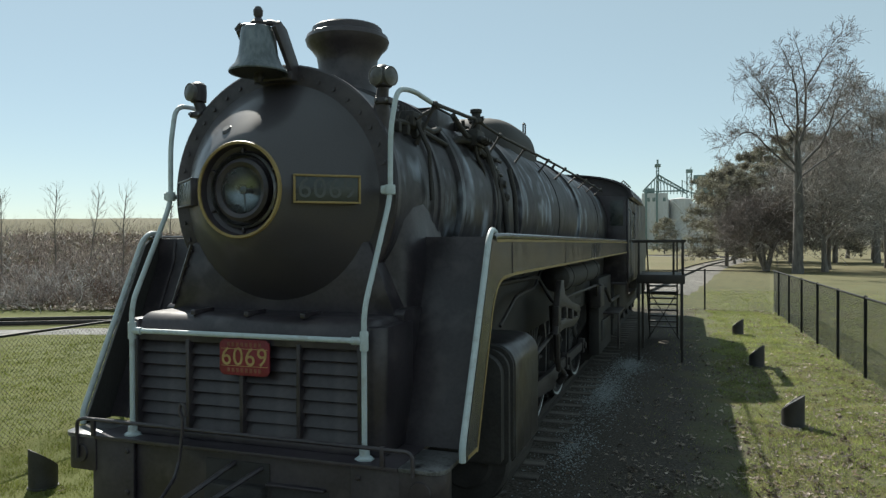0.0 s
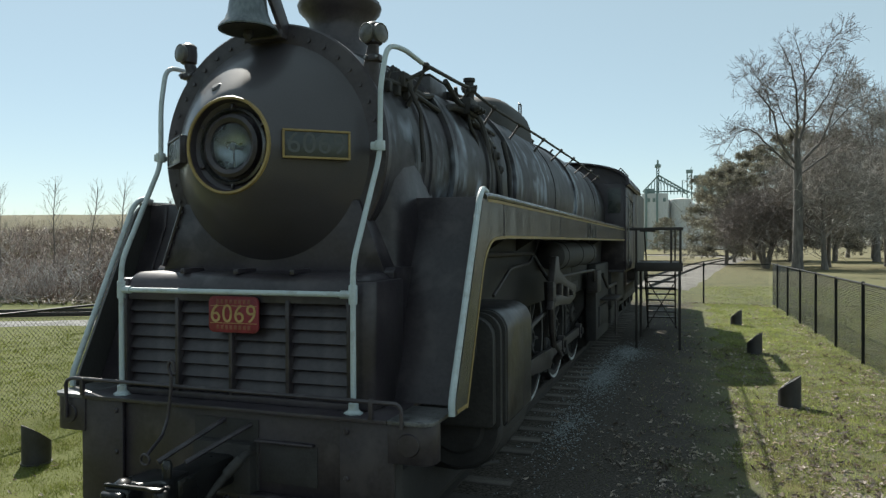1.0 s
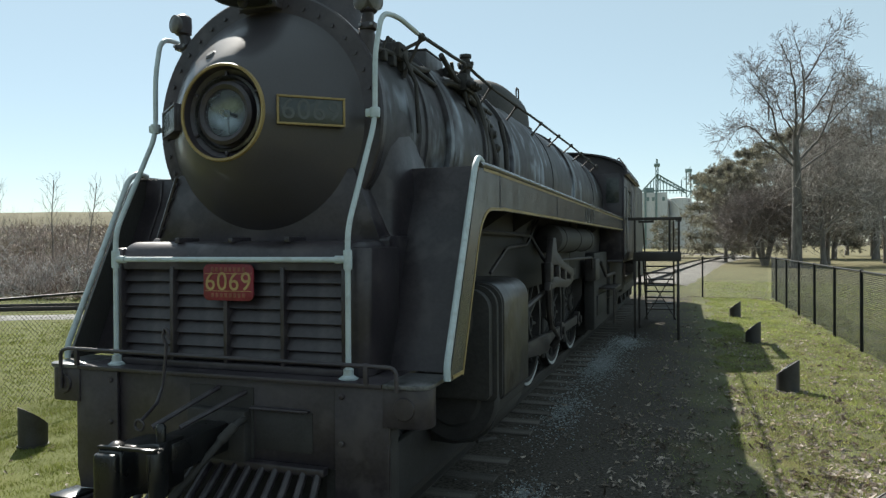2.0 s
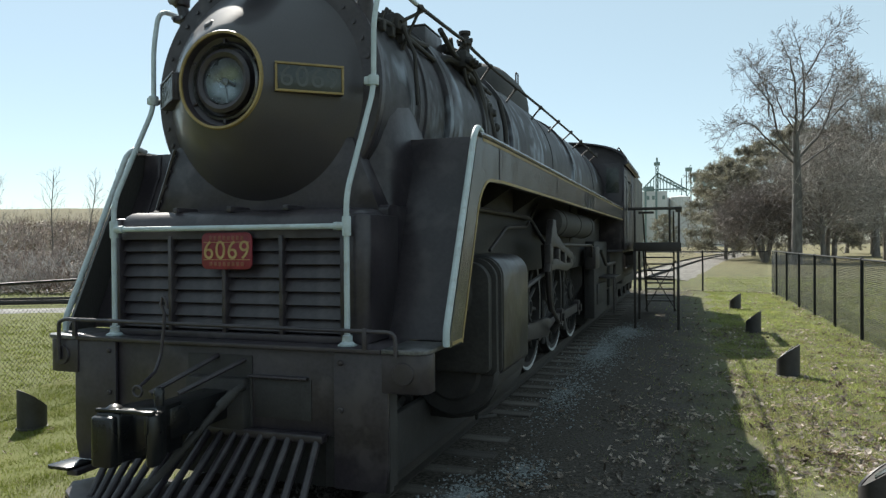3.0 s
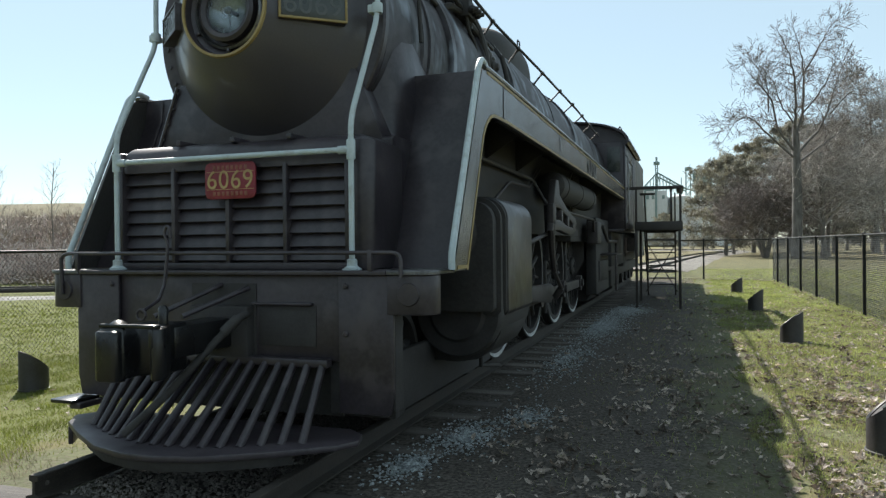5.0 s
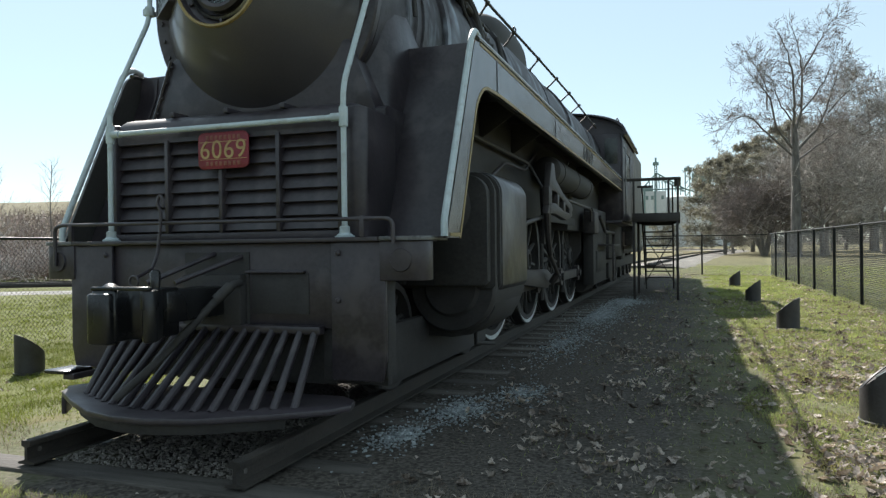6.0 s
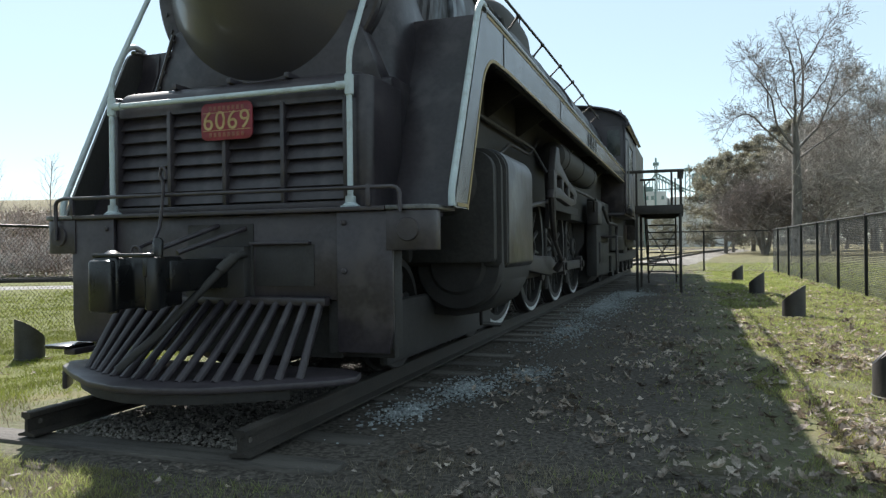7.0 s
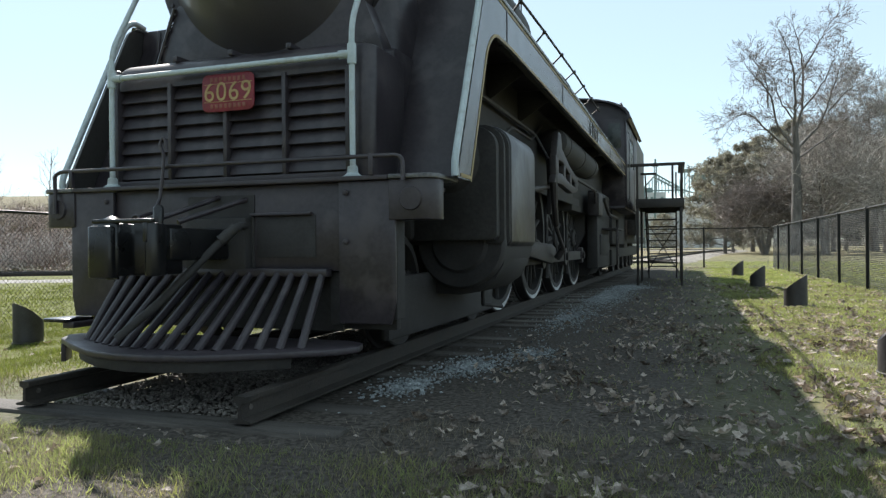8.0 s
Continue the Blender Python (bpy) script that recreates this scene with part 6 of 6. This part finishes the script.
pine(*spot(1400, 98), 18.0, 7.6, 3600, "broad dark pine with a ragged crown", .48, .10, 21)
pine(*spot(1478, 96), 17.5, 7.0, 3200, "broad dark pine with gaps in the crown", .48, .12, 22)
pine(*spot(1286, 82), 11.2, 4.7, 2900, "olive-green pine at the edge of the park", .42, .06, 23)
pine(*spot(1335, 104), 16.0, 6.8, 3200, "dark pine behind the bare trees", .48, .08, 24)
pine(*spot(1545, 112), 14.0, 6.8, 1700, "dark pine among the bare trees", .64, .10, 26)
pine(*spot(1176, 170), 8.6, 3.6, 700, "small dark spruce before the silos", .5, .03, 25)
random.seed(30)
for bearing, top, d in ((2, 318, 34), (96, 308, 34.5), (158, 315, 35.5), (214, 318, 33.5), (-60, 320, 35), (300, 350, 39)):
    x, y = spot(bearing, d)
    h = 2.85 + (430 - top) / 1254 * d - float(terrain(x, y))
    bare_tree("sapling", x, y, h, h * .35, .042, 15, 1, 4, .38, .06, "thin bare sapling on the brushy bank", least=.0045, crown_len=.24, rise=1.0)


def far_woods():
    V, F = [], []
    random.seed(40)
    for k in range(2600):
        bearing = random.uniform(700, 2300)
        d = random.uniform(330, 520)
        x, y = spot(bearing, d)
        c = Vector((x, y, random.random() ** 1.5 * random.uniform(7, 12)))
        spikes(V, F, c, random.uniform(1.6, 3.2), 10, .4)
    soup("far_woods", V, F, TWIG, None, "grey leafless woods along the horizon", "trees", "stuff")


far_woods()


def unseen_woods():
    """Unseen belt of trees behind and beside the path, added to darken low reflections."""
    V, F = [], []
    random.seed(41)
    for k in range(2600):
        a = radians(random.uniform(185, 322))
        d = random.uniform(66, 92)
        x, y = 3 + d * math.cos(a), -4 + d * math.sin(a)
        c = Vector((x, y, random.random() ** 1.2 * random.uniform(8, 12)))
        spikes(V, F, c, random.uniform(1.8, 3.4), 8, .4)
    soup("park_woods", V, F, TWIG_DARK, None, "unseen belt of trees added to darken reflections", "trees", "stuff")


unseen_woods()


def brush():
    random.seed(50)
    V, F = [], []
    for k in range(1500):
        d = 29.8 + 10.6 * random.random() ** 1.15
        x, y = spot(random.uniform(-160, 420), d)
        z = float(terrain(x, y))
        s = random.uniform(.35, 1.0) * (1.25 if random.random() < .2 else .8)
        for j in range(9):
            a = random.random() * 6.3
            dr = Vector((math.cos(a) * random.uniform(.1, 1.0), math.sin(a) * random.uniform(.1, 1.0), 1)).normalized()
            p = Vector((x + random.gauss(0, .25), y + random.gauss(0, .25), z))
            o = dr.cross(rand_dir()).normalized() * random.uniform(.006, .016)
            q = p + dr * s * random.uniform(.5, 1.1)
            b = q + (dr + rand_dir() * .7).normalized() * s * .5
            i = len(V)
            V.extend((tuple(p - o), tuple(p + o), tuple(q), tuple(b), tuple(q + o * 1.6)))
            F.append((i, i + 1, i + 2))
            F.append((i + 2, i + 4, i + 3))
    P, Q = [], []
    for cx, cd, n, sp in ((30, 31.2, 150, 1.3), (62, 32.4, 170, 1.2), (100, 31.6, 90, .9), (150, 33.5, 120, 1.4), (-60, 32, 120, 1.6), (200, 31.5, 60, 1.0), (10, 35, 120, 1.8), (250, 33, 80, 1.4)):
        x0, y0 = spot(cx, cd)
        for _ in range(n):
            x, y = x0 + random.gauss(0, sp), y0 + random.gauss(0, sp * .8)
            p = Vector((x, y, float(terrain(x, y)) + random.uniform(0, .15)))
            d = Vector((random.gauss(0, .8), random.gauss(0, .8), random.uniform(.1, 1))).normalized()
            pts = [p]
            for i in range(3):
                d = (d + rand_dir() * .5).normalized()
                pts.append(pts[-1] + d * random.uniform(.12, .3))
            raw_tube(P, Q, pts, [.019, .017, .014, .008], 3)
    soup("pale_brush", P, Q, PALE_STALK, None, "bleached tangles of dead stalks on the bank", "brush", "stuff")
    soup("brush", V, F, BRUSH, None, "tangled dead brush on the bank", "brush", "stuff")
    V, F = [], []
    for k in range(26000):
        d = 29.4 + 11.6 * random.random() ** 1.1
        x, y = spot(random.uniform(-160, 420), d)
        z = float(terrain(x, y)) + random.uniform(.0, .12)
        s = random.uniform(.03, .10)
        a, tl = random.random() * 6.3, random.uniform(-.5, .5)
        u, v = Vector((math.cos(a), math.sin(a), tl)) * s, Vector((-math.sin(a), math.cos(a), -tl)) * s * .7
        c = Vector((x, y, z))
        i = len(V)
        V.extend((tuple(c - u), tuple(c + v), tuple(c + u), tuple(c - v)))
        F.append((i, i + 1, i + 2, i + 3))
    soup("bank_litter", V, F, LEAF, None, "pale leaf litter strewn over the bank", "leaves", "stuff")


brush()

# ---- line beyond the west fence, and the far siding ----


def strip(name, line, width, lift, material, label, category="road"):
    V, F = [], []
    pts = [Vector((*p, 0)) for p in line]
    for i, p in enumerate(pts):
        d = (pts[min(i + 1, len(pts) - 1)] - pts[max(i - 1, 0)]).normalized()
        nrm = Vector((-d.y, d.x, 0)) * width / 2
        for k in (-1, -.5, 0, .5, 1):
            q = p + nrm * k
            V.append((q.x, q.y, float(terrain(q.x, q.y)) + lift * (1 if abs(k) < 1 else -.5)))
        if i:
            o = len(V) - 10
            for k in range(4):
                F.append((o + k, o + k + 1, o + k + 6, o + k + 5))
    ob = soup(name, V, F, material, None, label, category, "structure")
    ob.data.shade_smooth()
    return ob


def west_line():
    def at(s, d):
        p = GATE + FWD * (d + .17 * (s + 14)) + RGT * s
        return p.x, p.y
    ss = [-60 + 1.5 * k for k in range(36)]
    strip("gravel_siding", [at(s, 23.2) for s in ss], 1.7, .05, GRAVEL, "pale gravel bed of the neighbouring railway line", "track")
    t = thing("neighbour_track", "dark rails of the neighbouring railway line", "track", kind="structure")
    for d in (23.9, 25.3):
        pts = [Vector((*at(s, d), .19)) for s in ss]
        part("rail", tube(pts, .085, 6), RAILM, t, "dark rusted rail")


west_line()
far_line = [(1.5, 36.0), (2.6, 47.0), (3.7, 58.4), (5.5, 76.0), (7.4, 90.0), (9.8, 104.0), (12.2, 118.0), (12.8, 128.0), (10.5, 137.0), (5.0, 144.0), (-5.0, 150.0), (-22.0, 156.0)]
fine_line = [tuple(p)[:2] for p in fillet([(*p, 0) for p in far_line], 7, 5)]
strip("far_gravel_track", fine_line, 5.0, .13, FARBED, "pale gravel bed of a curving siding", "track")


def far_rails():
    t = thing("far_track", "dark rails curving away across the park", "track", kind="structure")
    pts = [Vector((*p, 0)) for p in fine_line]
    for o in (-.1, 1.35):
        row = []
        for i, p in enumerate(pts):
            d = (pts[min(i + 1, len(pts) - 1)] - pts[max(i - 1, 0)]).normalized()
            q = p + Vector((-d.y, d.x, 0)) * o
            row.append(Vector((q.x, q.y, .22)))
        part("rail", tube(row, .075, 5), RAILM, t)


far_rails()

# ---- grain silos ----


def silos():
    cx, cy = spot(1186, 300)
    t = thing("grain_elevator", "pale concrete grain silos with green steel galleries", "silo", pose(cx, cy, 0, 0, 0, 4))
    for x, r, h in ((-13.5, 4.6, 21.0), (-4.4, 4.6, 21.0), (4.8, 4.6, 21.0), (12.0, 4.8, 19.0)):
        part("silo", lathe([(r, -.5), (r, h), (r - .15, h + .2), (.01, h + 1.0)], "z", (x, 4.0, 0), 40), CONC, t, "round concrete silo")
    part("workhouse", box(-11.5, -1.0, -3.5, 1.0, -.5, 23.5, .05), CONC, t, "square concrete workhouse")
    for x in (-10.2, -5.8):
        part("leg_casing", box(x, x + .8, -4.0, -3.52, 0, 24.5, .05), GREEN, t, "green elevator leg")
    for x in (-9.3, -7.2, -3.0):
        for z in (20.0,):
            part("opening", box(x, x + 1.1, -3.56, -3.5, z, z + 1.6, .02), GREEN, t)
    zig = bmesh.new()
    for a, b in (((1.0, -2, 20), (5.5, -2, 15)), ((5.5, -2, 15), (1.0, -2, 10)), ((1.0, -2, 10), (5.5, -2, 5))):
        tube([a, b], .28, 6, zig)
    part("outside_stair", zig, CONC, t)
    tower = bmesh.new()
    for dx in (-1.0, 1.0):
        for dy in (-1.0, 1.0):
            tube([(-5.0 + dx * .45, -1 + dy * .45, 23), (-5.0 + dx * .45, -1 + dy * .45, 36)], .20, 5, tower)
    for z in range(24, 36, 2):
        tube([(-5.5, -1.5, z), (-4.5, -1.5, z + 2)], .13, 4, tower)
        tube([(-5.5, -1.5, z), (-4.5, -1.5, z)], .13, 4, tower)
    box(-6.2, -3.8, -2.2, .2, 34.6, 35.8, .05, tower)
    tube([(-5.0, -1, 36), (-5.0, -1, 37.8)], .45, 6, tower)
    part("head_tower", tower, GREEN, t, "green steel head tower")
    gal = bmesh.new()
    for a, b in (((-5, -1, 31.5), (7, 1, 24.3)), ((-5, -1, 29.8), (7, 1, 23.2)), ((-5, -1, 31), (-11, 1, 24.6)), ((7, 1, 24.3), (13, 2, 22.5)), ((-11, -1, 24.4), (7, -1, 24.4))):
        tube([a, b], .32, 6, gal)
    for k in range(10):
        f = k / 9
        x, z = -5 + 12 * f, 31.5 - 7.2 * f
        tube([(x, -1 + 2 * f, z), (x, -1 + 2 * f, 23.2)], .17, 4, gal)
        tube([(x, -1 + 2 * f, z), (x + 1.3, -1 + 2 * f, 23.5 + (z - 23.5) * .45)], .12, 4, gal)
        if k < 5:
            tube([(-5 - 1.3 * k, -1, 31 - 1.35 * k), (-5 - 1.3 * k, -1, 23.4)], .17, 4, gal)
    box(-10.5, -6.5, -2.8, .6, 23.5, 25.6, .05, gal)
    part("gallery", gal, GREEN, t, "sloping green conveyor gallery")
    cx, cy = spot(1238, 330)
    t2 = thing("grain_elevator", "darker grain tower with steel legs behind the silos", "silo", pose(cx, cy, 0))
    part("tower", box(-1, 6, -3, 3, -.5, 33, .05), GREEN, t2, "dark green steel tower")
    part("roof_house", box(-2.5, 4.5, -3.4, 3.4, 30, 33.8, .05), GREEN, t2)
    leg = bmesh.new()
    for x in (-5.4, -3.4):
        tube([(x, 0, 0), (x, 0, 36)], .3, 6, leg)
    box(-5.9, -2.9, -1, 1, 35.2, 36.8, .1, leg)
    for z in range(20, 36, 3):
        tube([(-5.4, 0, z), (-3.4, 0, z + 3)], .15, 4, leg)
    tube([(-7.5, 0, 0), (-7.5, 0, 32)], .25, 6, leg)
    part("elevator_leg", leg, GREEN, t2, "twin steel elevator legs")
    part("silo", lathe([(5, -.5), (5, 24), (.01, 26)], "z", (9.5, 2, 0), 32), CONC, t2)


silos()


def goal():
    x, y = spot(1511, 190)
    t = thing("soccer_goal", "small white goal frame on the far field", "goal", pose(x, y, 0, 0, 0, 20))
    part("goal_frame", tube([(-1.8, 0, 0), (-1.8, 0, 2.2), (1.8, 0, 2.2), (1.8, 0, 0)], .07, 6), TYRE_WHITE, t)


goal()

# ---- grass blades, dry leaves ----


def blades(name, regions, label, material, bare_edge):
    P, H, W = [], [], []
    for x0, x1, y0, y1, n, h, w in regions:
        x, y = np.random.uniform(x0, x1, n), np.random.uniform(y0, y1, n)
        soft = .09 * min(x1 - x0, y1 - y0)
        x, y = x + np.random.normal(0, soft, n), y + np.random.normal(0, soft, n)
        clump = np.sin(x * 5.1 + np.sin(y * 3.7) * 2) * np.sin(y * 4.3 + np.sin(x * 2.9) * 2)
        keep = (clump + np.random.uniform(-1.2, 1.2, n) > -.6)
        bare = np.abs(x - y * .0157) + .35 * np.sin(y * 2.1) + np.random.uniform(-.5, .5, n)
        # blades thinned out to the engine's shadow edge so its shade looks darker
        keep &= ~((x > .45 + .25 * np.sin(3 * y)) & (x < 3.65 + .02 * y + .15 * np.sin(2.3 * y)) & (y > -2.6) & (np.random.uniform(0, 1, n) < .6 + .34 * (y > -.6)))
        keep &= ~((bare < bare_edge) & (y > -1.25) & (y < 29))
        x, y = x[keep], y[keep]
        P.append(np.stack([x, y, terrain(x, y) - .004], 1))
        H.append(np.random.uniform(.35, 1.25, len(x)) * h * (1 + .35 * clump[keep]))
        W.append(np.full(len(x), w))
    P, H, W = np.concatenate(P), np.concatenate(H), np.concatenate(W)
    n = len(P)
    a = np.random.uniform(0, 6.283, n)
    lean = np.random.normal(0, .55, (n, 2)) * H[:, None]
    u = np.stack([np.cos(a), np.sin(a), np.zeros(n)], 1) * W[:, None]
    tip = P + np.concatenate([lean, H[:, None]], 1)
    V = np.stack([P - u, P + u, tip], 1).reshape(-1, 3)
    F = np.arange(3 * n).reshape(-1, 3)
    soup(name, V.tolist(), F.tolist(), material, None, label, "grass", "stuff")


blades("grass", [(-2.6, 5.2, -3.2, -.6, 130000, .050, .0020), (1.6, 6.6, -.4, 5, 110000, .040, .0030), (2.4, 6.6, 5, 12, 70000, .045, .0045),
                 (2.5, 6.6, 12, 27, 60000, .05, .007), (1.5, 12, 27, 40, 20000, .05, .012), (-13, 13, -13, -2.5, 90000, .05, .006), (6.0, 14, -4, 26, 70000, .05, .007)], "short green park grass", GRASSB, 2.3)
blades("lawn", [(-6.2, -1.6, -1, 6, 90000, .045, .0036), (-15, -6.2, 2, 16, 70000, .05, .007), (-6.2, -1.6, 6, 14, 18000, .05, .007)],
       "thick green lawn grass", GRASSW, 1.5)
blades("dead_grass", [(-2.6, 5.2, -3.2, -.4, 240000, .042, .0018), (1.3, 4.4, -.4, 8, 60000, .028, .0026), (3.4, 6.6, -1, 14, 80000, .036, .0036), (-6, -1.4, -1, 4, 12000, .03, .003)],
       "short straw-coloured dead grass", STRAW, 1.35)


def leaves():
    random.seed(60)
    V, F = [], []
    zones = ((2.0, 6.5, -2.3, 3.0, 1150), (2.2, 6.5, 3.0, 9.0, 1100), (2.6, 6.6, 9, 16, 620), (3.0, 6.6, 16, 27, 420), (5.6, 6.6, -2, 16, 420),
             (-2.5, 2.2, -3.0, -1.1, 170), (1.4, 2.4, -1, 6, 160), (-5.8, -1.8, -.5, 7, 70), (2.4, 4.4, -2.0, 5.0, 750), (3.8, 6.5, -2.0, 6.0, 1500), (1.6, 3.0, -2.6, 2.0, 350), (-6, 6.4, 26.8, 27.6, 500), (6.2, 6.75, -1, 27, 700), (3.8, 4.9, -2.0, 4.5, 900), (3.6, 6.5, 4, 14, 700))
    for x0, x1, y0, y1, n in zones:
        for _ in range(int(n * 2.2)):
            x, y = random.uniform(x0, x1), random.uniform(y0, y1)
            if math.sin(x * 2.3 + 1.7 * math.sin(y)) * math.sin(y * 1.9 + x) < random.uniform(-1.1, .5):
                continue
            c = Vector((x, y, float(terrain(x, y)) + random.uniform(.006, .028)))
            s = .013 + .036 * random.random() ** 2.8
            m = pose(0, 0, 0, random.gauss(0, 22), random.gauss(0, 22), random.uniform(0, 360)).to_3x3()
            i = len(V)
            fold, bend, slim = random.uniform(.1, 1.1), random.uniform(-.6, .9), random.uniform(.4, .75)
            rim = 9
            for k in range(rim + 1):
                u = -1 + 2 * k / rim
                wide = slim * (1 - abs(u) ** 1.8) * random.uniform(.65, 1.2)
                lift = bend * u * u * s
                V.append(tuple(c + m @ Vector((u * s * 1.2, wide * s, lift + fold * wide * s))))
                V.append(tuple(c + m @ Vector((u * s * 1.2, 0, lift))))
                V.append(tuple(c + m @ Vector((u * s * 1.2, -wide * s, lift + fold * wide * s * random.uniform(.4, 1.2)))))
            for k in range(rim):
                o = i + 3 * k
                F.append((o, o + 1, o + 4, o + 3))
                F.append((o + 1, o + 2, o + 5, o + 4))
    soup("dry_leaves", V, F, LEAF, None, "scattered curled dry leaves on the grass", "leaves", "stuff")


leaves()
